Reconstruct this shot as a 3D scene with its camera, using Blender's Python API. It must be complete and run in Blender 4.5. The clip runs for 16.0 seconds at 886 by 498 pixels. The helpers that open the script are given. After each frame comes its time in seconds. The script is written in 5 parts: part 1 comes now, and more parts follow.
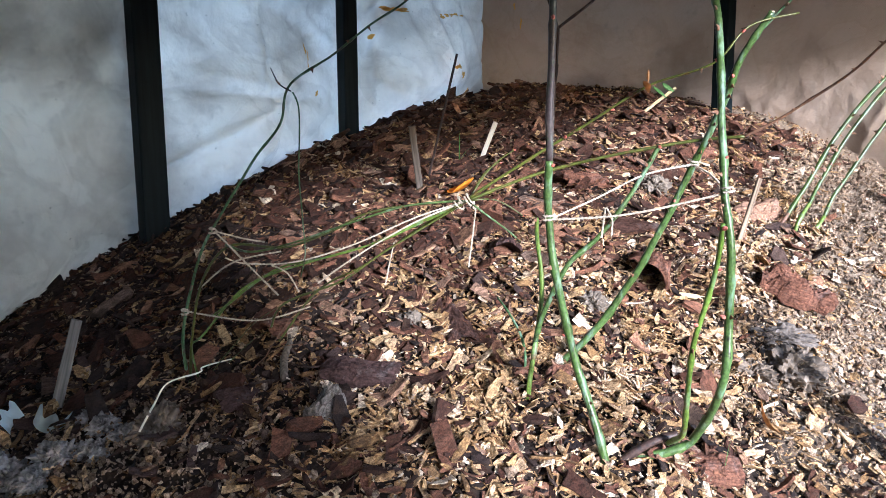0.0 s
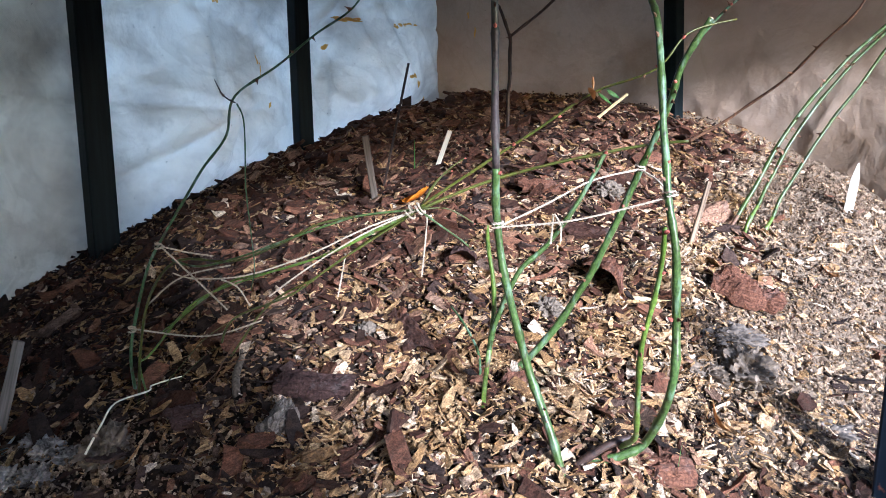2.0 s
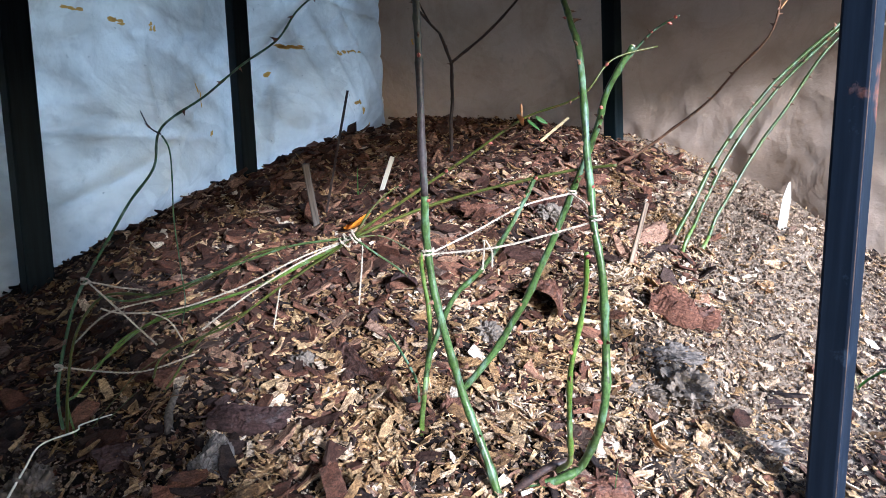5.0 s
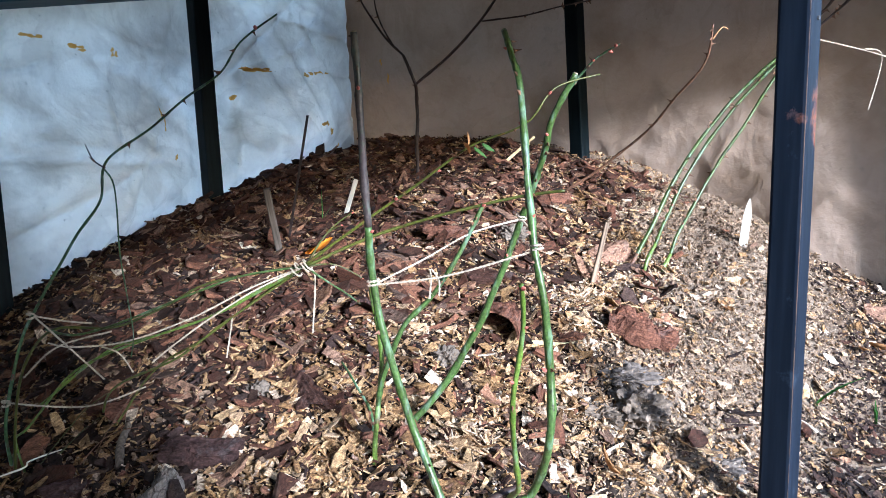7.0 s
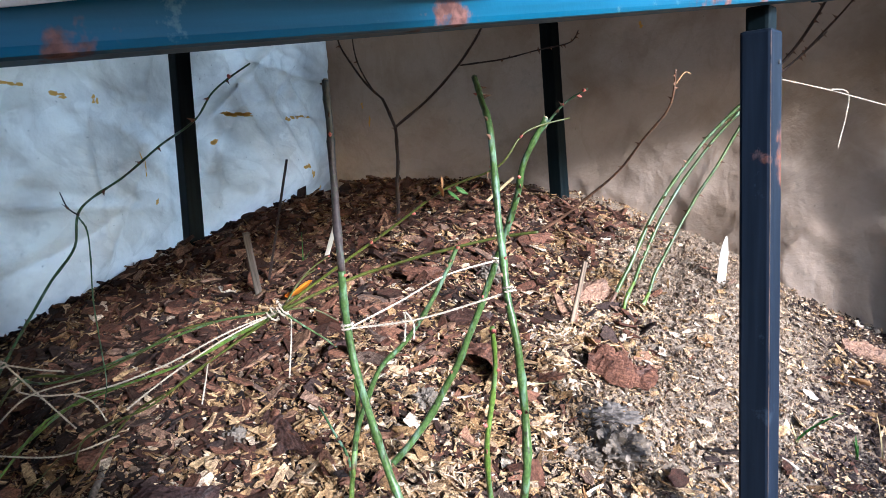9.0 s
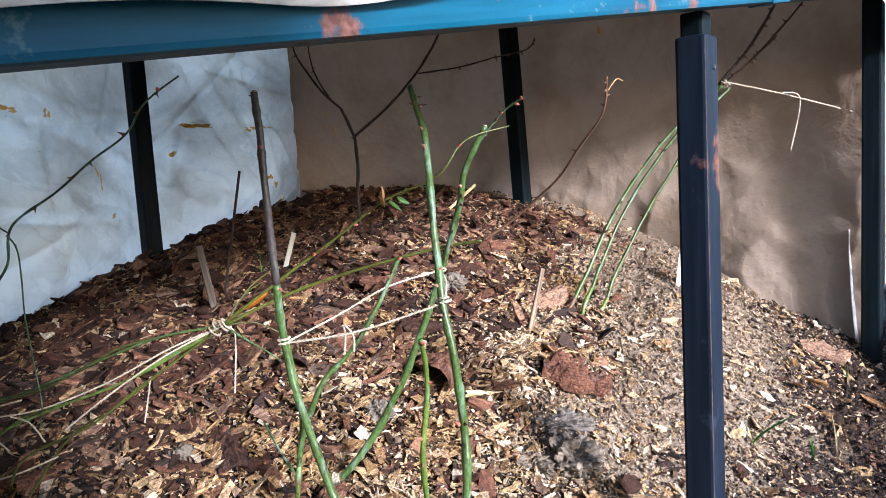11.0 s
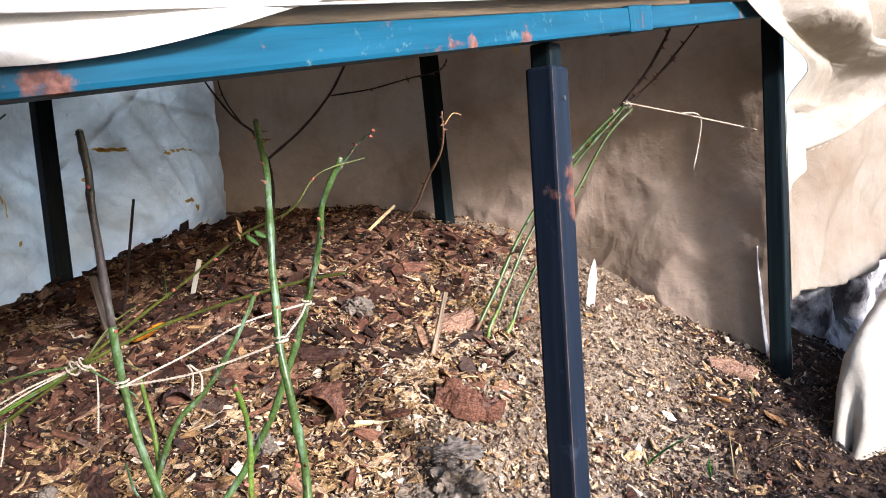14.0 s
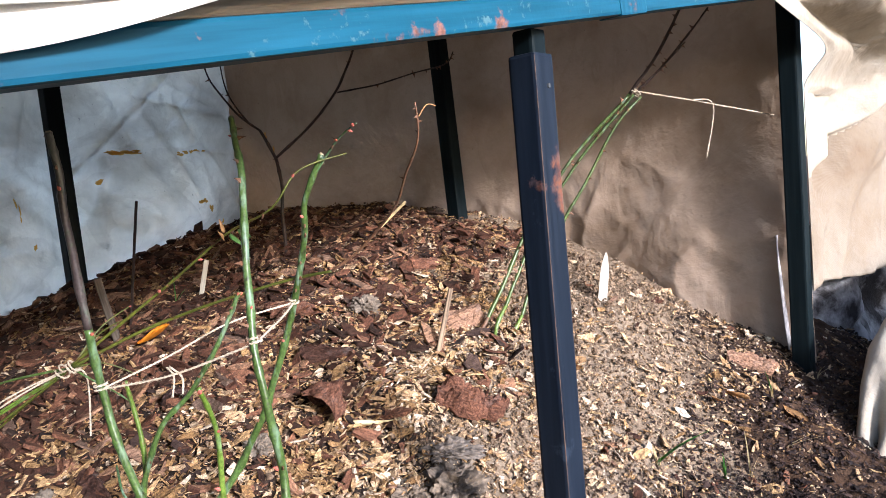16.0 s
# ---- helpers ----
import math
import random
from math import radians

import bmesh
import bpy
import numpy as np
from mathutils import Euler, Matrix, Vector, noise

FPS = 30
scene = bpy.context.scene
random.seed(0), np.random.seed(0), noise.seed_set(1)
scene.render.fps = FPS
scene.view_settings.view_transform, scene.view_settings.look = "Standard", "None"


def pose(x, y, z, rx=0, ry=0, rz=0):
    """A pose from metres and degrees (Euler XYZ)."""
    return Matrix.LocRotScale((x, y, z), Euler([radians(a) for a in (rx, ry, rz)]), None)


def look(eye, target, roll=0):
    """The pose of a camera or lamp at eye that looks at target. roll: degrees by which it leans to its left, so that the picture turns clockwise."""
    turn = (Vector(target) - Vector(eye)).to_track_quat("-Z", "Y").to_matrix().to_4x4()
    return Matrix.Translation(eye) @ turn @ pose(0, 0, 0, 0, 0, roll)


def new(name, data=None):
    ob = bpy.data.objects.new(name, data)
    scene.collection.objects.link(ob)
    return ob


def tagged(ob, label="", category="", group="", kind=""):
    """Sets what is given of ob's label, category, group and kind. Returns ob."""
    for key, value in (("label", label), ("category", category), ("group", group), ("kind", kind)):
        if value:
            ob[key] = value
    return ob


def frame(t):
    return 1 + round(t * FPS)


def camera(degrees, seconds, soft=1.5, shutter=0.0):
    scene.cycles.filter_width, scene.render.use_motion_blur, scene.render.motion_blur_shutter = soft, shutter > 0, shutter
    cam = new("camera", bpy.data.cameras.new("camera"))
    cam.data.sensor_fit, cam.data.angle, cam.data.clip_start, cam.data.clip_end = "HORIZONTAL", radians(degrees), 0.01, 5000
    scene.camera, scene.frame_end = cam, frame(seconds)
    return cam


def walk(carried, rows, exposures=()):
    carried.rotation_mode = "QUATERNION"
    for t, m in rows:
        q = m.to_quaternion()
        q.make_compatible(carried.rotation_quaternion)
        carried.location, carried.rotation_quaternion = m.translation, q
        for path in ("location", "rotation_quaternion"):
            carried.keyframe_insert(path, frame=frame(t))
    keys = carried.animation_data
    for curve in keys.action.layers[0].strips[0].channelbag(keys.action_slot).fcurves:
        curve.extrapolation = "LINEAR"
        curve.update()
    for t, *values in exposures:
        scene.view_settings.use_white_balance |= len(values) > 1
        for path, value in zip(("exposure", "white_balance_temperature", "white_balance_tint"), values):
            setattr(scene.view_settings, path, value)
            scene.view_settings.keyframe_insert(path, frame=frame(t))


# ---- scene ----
cam = camera(61.6, 16.0, 0.4)
PATH = [
    (0, (-0.411, 0.729, 0.304), (0.815, 2.253, -0.116), 0.8),
    (0.5, (-0.408, 0.727, 0.304), (0.836, 2.239, -0.108), 0.6),
    (1, (-0.406, 0.724, 0.305), (0.861, 2.218, -0.101), 0.3),
    (1.5, (-0.403, 0.722, 0.304), (0.879, 2.205, -0.094), 0.0),
    (2, (-0.4, 0.723, 0.304), (0.9, 2.19, -0.092), -0.0),
    (2.5, (-0.398, 0.722, 0.305), (0.92, 2.176, -0.081), -0.3),
    (3, (-0.394, 0.718, 0.306), (0.937, 2.162, -0.072), -0.4),
    (3.5, (-0.389, 0.717, 0.307), (0.96, 2.146, -0.064), -0.4),
    (4, (-0.388, 0.715, 0.307), (0.975, 2.134, -0.054), -0.5),
    (6.3, (-0.367, 0.695, 0.314), (1.043, 2.076, -0.007), -1.1),
    (6.5, (-0.364, 0.692, 0.317), (1.047, 2.073, -0.005), -1.2),
    (7, (-0.361, 0.687, 0.32), (1.06, 2.062, 0.017), -1.5),
    (7.5, (-0.358, 0.682, 0.322), (1.073, 2.051, 0.042), -1.6),
    (8, (-0.358, 0.68, 0.323), (1.088, 2.04, 0.082), -1.9),
    (8.2, (-0.359, 0.68, 0.323), (1.091, 2.038, 0.095), -1.9),
    (10.3, (-0.341, 0.664, 0.323), (1.128, 2.008, 0.14), -2.6),
    (10.5, (-0.338, 0.662, 0.322), (1.14, 1.997, 0.138), -2.8),
    (11, (-0.329, 0.655, 0.324), (1.162, 1.975, 0.14), -3.1),
    (11.5, (-0.322, 0.644, 0.329), (1.184, 1.948, 0.151), -3.3),
    (12, (-0.312, 0.635, 0.33), (1.203, 1.93, 0.162), -3.4),
    (12.5, (-0.298, 0.623, 0.332), (1.222, 1.913, 0.17), -3.5),
    (13, (-0.286, 0.611, 0.331), (1.237, 1.897, 0.167), -3.6),
    (13.5, (-0.277, 0.601, 0.334), (1.247, 1.885, 0.168), -3.7),
    (14, (-0.259, 0.585, 0.336), (1.282, 1.85, 0.177), -3.9),
    (14.5, (-0.243, 0.569, 0.335), (1.309, 1.821, 0.181), -4.3),
    (15, (-0.231, 0.561, 0.333), (1.315, 1.82, 0.176), -4.7),
    (15.5, (-0.224, 0.559, 0.329), (1.292, 1.852, 0.162), -5.2),
    (16, (-0.22, 0.565, 0.331), (1.261, 1.9, 0.169), -5.2),
]
walk(cam, [(t, look(eye, target, roll)) for t, eye, target, roll in PATH], [(0.0, 1.92, 5350, 16), (4.0, 1.67, 5100, 15), (7.0, 1.80, 5150, 13), (11.0, 1.64, 5500, 16), (14.5, 1.51, 5900, 18), (16.0, 1.50, 5900, 18)])

# ---- world and sun ----
SUN_TRAVEL = Vector((0.17, 0.88, -0.29)).normalized()
world = bpy.data.worlds.new("sky")
scene.world = world
world.use_nodes = True
wn = world.node_tree
sky = wn.nodes.new("ShaderNodeTexSky")
sky.sky_type, sky.sun_disc = "NISHITA", False
sky.sun_elevation = math.asin(-SUN_TRAVEL.z)
sky.sun_rotation = math.atan2(-SUN_TRAVEL.x, -SUN_TRAVEL.y)
wn.links.new(sky.outputs[0], wn.nodes["Background"].inputs[0])
wn.nodes["Background"].inputs[1].default_value = 0.15
sun = new("sun", bpy.data.lights.new("sun", "SUN"))
sun.data.energy, sun.data.angle, sun.data.color = 3.7, radians(9), (1.0, 0.96, 0.90)
sun.matrix_world = look((0, -3, 4), Vector((0, -3, 4)) + SUN_TRAVEL)


# ---- materials ----
class Mat:
    """A small builder for procedural node materials."""

    def __init__(self, name, rough=0.8, metal=0.0, spec=0.3):
        self.m = bpy.data.materials.new(name)
        self.m.use_nodes = True
        self.t = self.m.node_tree
        self.b = self.t.nodes["Principled BSDF"]
        self.b.inputs["Roughness"].default_value = rough
        self.b.inputs["Metallic"].default_value = metal
        self.b.inputs["Specular IOR Level"].default_value = spec
        self.out = self.t.nodes["Material Output"]

    def node(self, kind, **values):
        n = self.t.nodes.new(kind)
        for k, v in values.items():
            n.inputs[k.replace("_", " ")].default_value = v
        return n

    def link(self, a, b):
        self.t.links.new(a, b)

    def coords(self, scale=(1, 1, 1)):
        g = self.node("ShaderNodeTexCoord")
        m = self.node("ShaderNodeMapping", Scale=scale)
        self.link(g.outputs["Object"], m.inputs["Vector"])
        return m.outputs["Vector"]

    def noise(self, scale, detail=4.0, vec=None, rough=0.55):
        n = self.node("ShaderNodeTexNoise", Scale=scale, Detail=detail, Roughness=rough)
        self.link(vec if vec is not None else self.coords(), n.inputs["Vector"])
        return n.outputs["Fac"]

    def ramp(self, fac, stops, smooth=True):
        r = self.node("ShaderNodeValToRGB")
        r.color_ramp.interpolation = "LINEAR" if smooth else "CONSTANT"
        el = r.color_ramp.elements
        while len(el) < len(stops):
            el.new(0.5)
        for e, (p, c) in zip(el, stops):
            e.position = p
            e.color = (*c, 1) if len(c) == 3 else c
        self.link(fac, r.inputs["Fac"])
        return r.outputs["Color"]

    def grey(self, fac, lo, hi):
        return self.ramp(fac, [(lo, (0, 0, 0)), (hi, (1, 1, 1))])

    def mix(self, fac, a, b, kind="MIX"):
        n = self.t.nodes.new("ShaderNodeMix")
        n.data_type, n.blend_type = "RGBA", kind
        for s, v in ((n.inputs["Factor"], fac), (n.inputs["A"], a), (n.inputs["B"], b)):
            if isinstance(v, (int, float)):
                s.default_value = v
            elif isinstance(v, tuple):
                s.default_value = (*v, 1)
            else:
                self.link(v, s)
        return n.outputs["Result"]

    def colour(self, c):
        if isinstance(c, tuple):
            self.b.inputs["Base Color"].default_value = (*c, 1)
        else:
            self.link(c, self.b.inputs["Base Color"])
        return self

    def rough(self, fac, lo, hi):
        n = self.node("ShaderNodeMapRange")
        n.inputs["To Min"].default_value, n.inputs["To Max"].default_value = lo, hi
        self.link(fac, n.inputs["Value"])
        self.link(n.outputs["Result"], self.b.inputs["Roughness"])

    def bump(self, fac, dist, strength=1.0):
        n = self.node("ShaderNodeBump", Strength=strength, Distance=dist)
        self.link(fac, n.inputs["Height"])
        self.link(n.outputs["Normal"], self.b.inputs["Normal"])
        return n.outputs["Normal"]


def chip_material(name, stops, per_object, grain=(60, 300, 300), rough=0.88):
    a = Mat(name, rough, spec=0.2)
    if per_object:
        pick = a.node("ShaderNodeObjectInfo").outputs["Random"]
    else:
        pick = a.node("ShaderNodeNewGeometry").outputs["Random Per Island"]
    base = a.ramp(pick, stops)
    scale = 0.01 if per_object else 1.0
    fibre = a.noise(1.0, 6, a.coords(tuple(v * scale for v in grain)), 0.65)
    mott = a.noise(110 * scale, 5, rough=0.65)
    fine = a.noise(700 * scale, 4, rough=0.7)
    dark = a.mix(1.0, base, a.ramp(fibre, [(0.32, (0.36, 0.32, 0.30)), (0.60, (1.2, 1.18, 1.15))]), "MULTIPLY")
    dark = a.mix(a.grey(mott, 0.46, 0.64), dark, a.mix(0.62, dark, (0.050, 0.032, 0.022)))
    dark = a.mix(1.0, dark, a.ramp(fine, [(0.34, (0.45, 0.42, 0.40)), (0.58, (1.15, 1.15, 1.15))]), "MULTIPLY")
    a.colour(dark)
    a.bump(a.mix(0.5, fibre, fine), 0.003, 1.0)
    return a.m


BARK = [(0.0, (0.022, 0.011, 0.008)), (0.35, (0.066, 0.028, 0.018)), (0.62, (0.130, 0.058, 0.036)), (0.80, (0.22, 0.105, 0.064)), (0.90, (0.34, 0.20, 0.125)), (1.0, (0.17, 0.12, 0.095))]
PALE = [(0.0, (0.36, 0.22, 0.10)), (0.35, (0.58, 0.41, 0.24)), (0.75, (0.66, 0.51, 0.34)), (1.0, (0.80, 0.71, 0.58))]
GOLD = [(0.0, (0.15, 0.085, 0.036)), (0.5, (0.38, 0.235, 0.105)), (1.0, (0.60, 0.43, 0.23))]
CRUMB = [(0.0, (0.17, 0.122, 0.082)), (0.5, (0.29, 0.215, 0.150)), (1.0, (0.42, 0.33, 0.245))]
DARK_GROUND = [(0.0, (0.012, 0.009, 0.009)), (0.5, (0.030, 0.020, 0.018)), (0.85, (0.060, 0.038, 0.034)), (1.0, (0.11, 0.075, 0.055))]


def soil_material():
    a = Mat("soil", 0.95, spec=0.15)
    sep = a.node("ShaderNodeSeparateXYZ")
    a.link(a.coords(), sep.inputs[0])
    big = a.noise(5, 5)
    mid = a.noise(38, 6, rough=0.65)
    fine = a.noise(320, 5, rough=0.7)
    litter = a.ramp(mid, [(0.3, (0.010, 0.007, 0.006)), (0.5, (0.026, 0.018, 0.014)), (0.7, (0.06, 0.042, 0.030))])
    sandy = a.ramp(mid, [(0.3, (0.11, 0.082, 0.058)), (0.5, (0.25, 0.19, 0.135)), (0.72, (0.40, 0.325, 0.24))])
    dark_ground = a.ramp(mid, [(0.3, (0.020, 0.011, 0.007)), (0.5, (0.056, 0.032, 0.019)), (0.72, (0.11, 0.066, 0.041))])
    # sandy ridge to the right of the bed, darker brown on the open ground in front of it
    wob = a.node("ShaderNodeMath")
    wob.operation = "MULTIPLY_ADD"
    a.link(big, wob.inputs[0])
    wob.inputs[1].default_value = 0.5
    lean = a.node("ShaderNodeMath")
    lean.operation = "MULTIPLY_ADD"
    a.link(sep.outputs["Y"], lean.inputs[0])
    lean.inputs[1].default_value = -1.0
    a.link(sep.outputs["X"], lean.inputs[2])
    a.link(lean.outputs[0], wob.inputs[2])
    shift = a.node("ShaderNodeMath")
    shift.inputs[1].default_value = 1.0
    a.link(wob.outputs[0], shift.inputs[0])
    right = a.grey(shift.outputs[0], 0.42, 0.60)
    wob2 = a.node("ShaderNodeMath")
    wob2.operation = "MULTIPLY_ADD"
    a.link(big, wob2.inputs[0])
    wob2.inputs[1].default_value = 0.35
    slope = a.node("ShaderNodeMath")
    slope.operation = "MULTIPLY_ADD"
    a.link(sep.outputs["X"], slope.inputs[0])
    slope.inputs[1].default_value = -0.42
    a.link(sep.outputs["Y"], slope.inputs[2])
    a.link(slope.outputs[0], wob2.inputs[2])
    front = a.ramp(wob2.outputs[0], [(0.81, (1, 1, 1)), (0.91, (0, 0, 0))])
    col = a.mix(right, litter, sandy)
    col = a.mix(front, col, dark_ground)
    col = a.mix(1.0, col, a.ramp(fine, [(0.3, (0.55, 0.55, 0.55)), (0.65, (1.2, 1.2, 1.2))]), "MULTIPLY")
    a.colour(col)
    a.bump(fine, 0.004, 0.9)
    return a.m


def cloth_material(name, tint, thin, stain=0.5, seed=0.0, dirt=None, span=(0.46, 0.70), rough=0.9, spec=0.1):
    """White spun cover cloth: matt, letting part of the light through, with dirt clouds and a fine weave."""
    a = Mat(name, rough, spec=spec)
    vec = a.coords()
    cloud = a.noise(3.2 + seed, 6, vec, 0.62)
    spots = a.noise(17 + seed, 5, vec, 0.6)
    weave = a.node("ShaderNodeTexChecker", Scale=900.0)
    a.link(vec, weave.inputs["Vector"])
    dirt_fold_tint = dirt or tuple(v * w for v, w in zip(tint, (0.60, 0.52, 0.42)))
    col = a.mix(a.grey(cloud, *span), tint, a.mix(stain, tint, dirt_fold_tint))
    col = a.mix(a.grey(spots, 0.62, 0.75), col, a.mix(0.5 * stain, tint, (0.22, 0.19, 0.16)))
    smudge = a.noise(9.5 + seed, 7, vec, 0.7)
    col = a.mix(a.mix(0.32 * stain, (0, 0, 0), a.grey(smudge, 0.52, 0.68)), col, dirt_fold_tint)
    # crease lines: shading of the folds painted in the dirt colour, pale along their ridges
    warp = a.node("ShaderNodeTexNoise", Scale=4.5 + seed, Detail=5.0, Roughness=0.5, Distortion=1.6)
    a.link(vec, warp.inputs["Vector"])
    col = a.mix(a.mix(stain, (0, 0, 0), a.ramp(warp.outputs["Fac"], [(0.42, (0, 0, 0)), (0.50, (0.20, 0.20, 0.20)), (0.515, (0, 0, 0))])), col, dirt_fold_tint)
    warp2 = a.node("ShaderNodeTexNoise", Scale=8.5 + seed, Detail=4.0, Roughness=0.5, Distortion=2.2)
    a.link(vec, warp2.inputs["Vector"])
    col = a.mix(a.mix(stain, (0, 0, 0), a.ramp(warp2.outputs["Fac"], [(0.485, (0, 0, 0)), (0.50, (0.10, 0.10, 0.10)), (0.57, (0, 0, 0))])), col, dirt_fold_tint)
    specks = a.noise(150, 3, vec)
    col = a.mix(a.mix(0.5 * stain, (0, 0, 0), a.grey(specks, 0.70, 0.76)), col, (0.10, 0.08, 0.06))
    col = a.mix(0.05, col, weave.outputs["Color"])
    a.colour(col)
    fine = a.noise(45 + seed, 4, vec, 0.5)
    nrm = a.bump(a.mix(0.3, a.mix(0.5, warp.outputs["Fac"], warp2.outputs["Fac"]), fine), 0.016, 0.7)
    tr = a.node("ShaderNodeBsdfTranslucent")
    a.link(col, tr.inputs["Color"])
    a.link(nrm, tr.inputs["Normal"])
    mixer = a.node("ShaderNodeMixShader")
    mixer.inputs[0].default_value = thin
    a.link(a.b.outputs[0], mixer.inputs[1])
    a.link(tr.outputs[0], mixer.inputs[2])
    a.link(mixer.outputs[0], a.out.inputs["Surface"])
    return a.m


def paint_material(name, base, chip, rust, scale, amount, rough=0.35, spec=0.4, patch=0.0):
    """Glossy paint on steel tube with scuffs, an undercoat showing at the chips, and rust in them."""
    a = Mat(name, rough, spec=spec)
    vec = a.coords()
    n1 = a.noise(scale, 6, vec, 0.65)
    n2 = a.noise(scale * 3.1, 5, vec, 0.7)
    n3 = a.noise(scale * 14, 4, vec)
    streak = a.noise(1.0, 4, a.coords((160, 160, 9)))
    col = a.mix(a.grey(streak, 0.35, 0.75), base, tuple(min(1, v * 1.5 + 0.004) for v in base))
    col = a.mix(a.grey(n2, 0.62, 0.68), col, chip)
    worn = a.grey(n1, amount, amount + 0.05)
    col = a.mix(worn, col, a.mix(a.grey(n3, 0.35, 0.65), rust, tuple(v * 0.45 for v in rust)))
    if patch:
        # worn corners and one rusty stretch
        sep = a.node("ShaderNodeSeparateXYZ")
        a.link(vec, sep.inputs[0])
        def op(kind, x, y):
            n = a.node("ShaderNodeMath")
            n.operation = kind
            for sock, v in zip(n.inputs, (x, y)):
                if isinstance(v, float):
                    sock.default_value = v
                else:
                    a.link(v, sock)
            return n.outputs[0]
        corner = op("ABSOLUTE", op("MULTIPLY", sep.outputs["X"], sep.outputs["Y"]), 0.0)
        edge = op("MULTIPLY", op("GREATER_THAN", corner, 0.000150), a.grey(n2, 0.38, 0.55))
        col = a.mix(edge, col, (0.075, 0.052, 0.040))
        band = op("SUBTRACT", 0.020, op("ABSOLUTE", op("SUBTRACT", sep.outputs["Z"], patch), 0.0))
        spot = a.grey(op("ADD", op("MULTIPLY", band, 7.0), op("ADD", op("MULTIPLY", n2, 0.9), op("MULTIPLY", sep.outputs["X"], 11.0))), 0.50, 0.62)
        col = a.mix(a.mix(0.75, (0, 0, 0), spot), col, a.mix(a.grey(n3, 0.35, 0.65), (0.22, 0.075, 0.032), (0.10, 0.065, 0.06)))
    a.colour(col)
    a.rough(worn, rough, 0.9)
    a.bump(n1, 0.0012, 0.5)
    return a.m


def cane_material(name, low, high, blush, waxy=0.4, bloom=0.6):
    a = Mat(name, waxy, spec=0.45)
    n1 = a.noise(14, 5)
    n2 = a.noise(120, 5)
    n3 = a.noise(1.0, 5, a.coords((110, 110, 26)), 0.6)
    col = a.mix(a.grey(n1, 0.35, 0.68), low, high)
    col = a.mix(a.grey(n2, 0.57, 0.66), col, blush)
    n4 = a.noise(420, 3)
    col = a.mix(1.0, col, a.ramp(n4, [(0.35, (0.6, 0.6, 0.6)), (0.65, (1.25, 1.25, 1.25))]), "MULTIPLY")
    col = a.mix(a.mix(bloom, (0, 0, 0), a.grey(n3, 0.54, 0.64)), col, (0.23, 0.34, 0.27))
    a.colour(col)
    a.bump(n2, 0.0006, 0.6)
    return a.m


def plain(name, base, var=0.35, scale=60, rough=0.8, spec=0.3, grain=None, bump=0.001):
    a = Mat(name, rough, spec=spec)
    n = a.noise(scale if grain is None else 1.0, 5, None if grain is None else a.coords(grain))
    lo = tuple(v * (1 - var) for v in base)
    hi = tuple(min(1.0, v * (1 + var)) for v in base)
    a.colour(a.ramp(n, [(0.3, lo), (0.7, hi)]))
    a.bump(n, bump, 0.7)
    return a.m


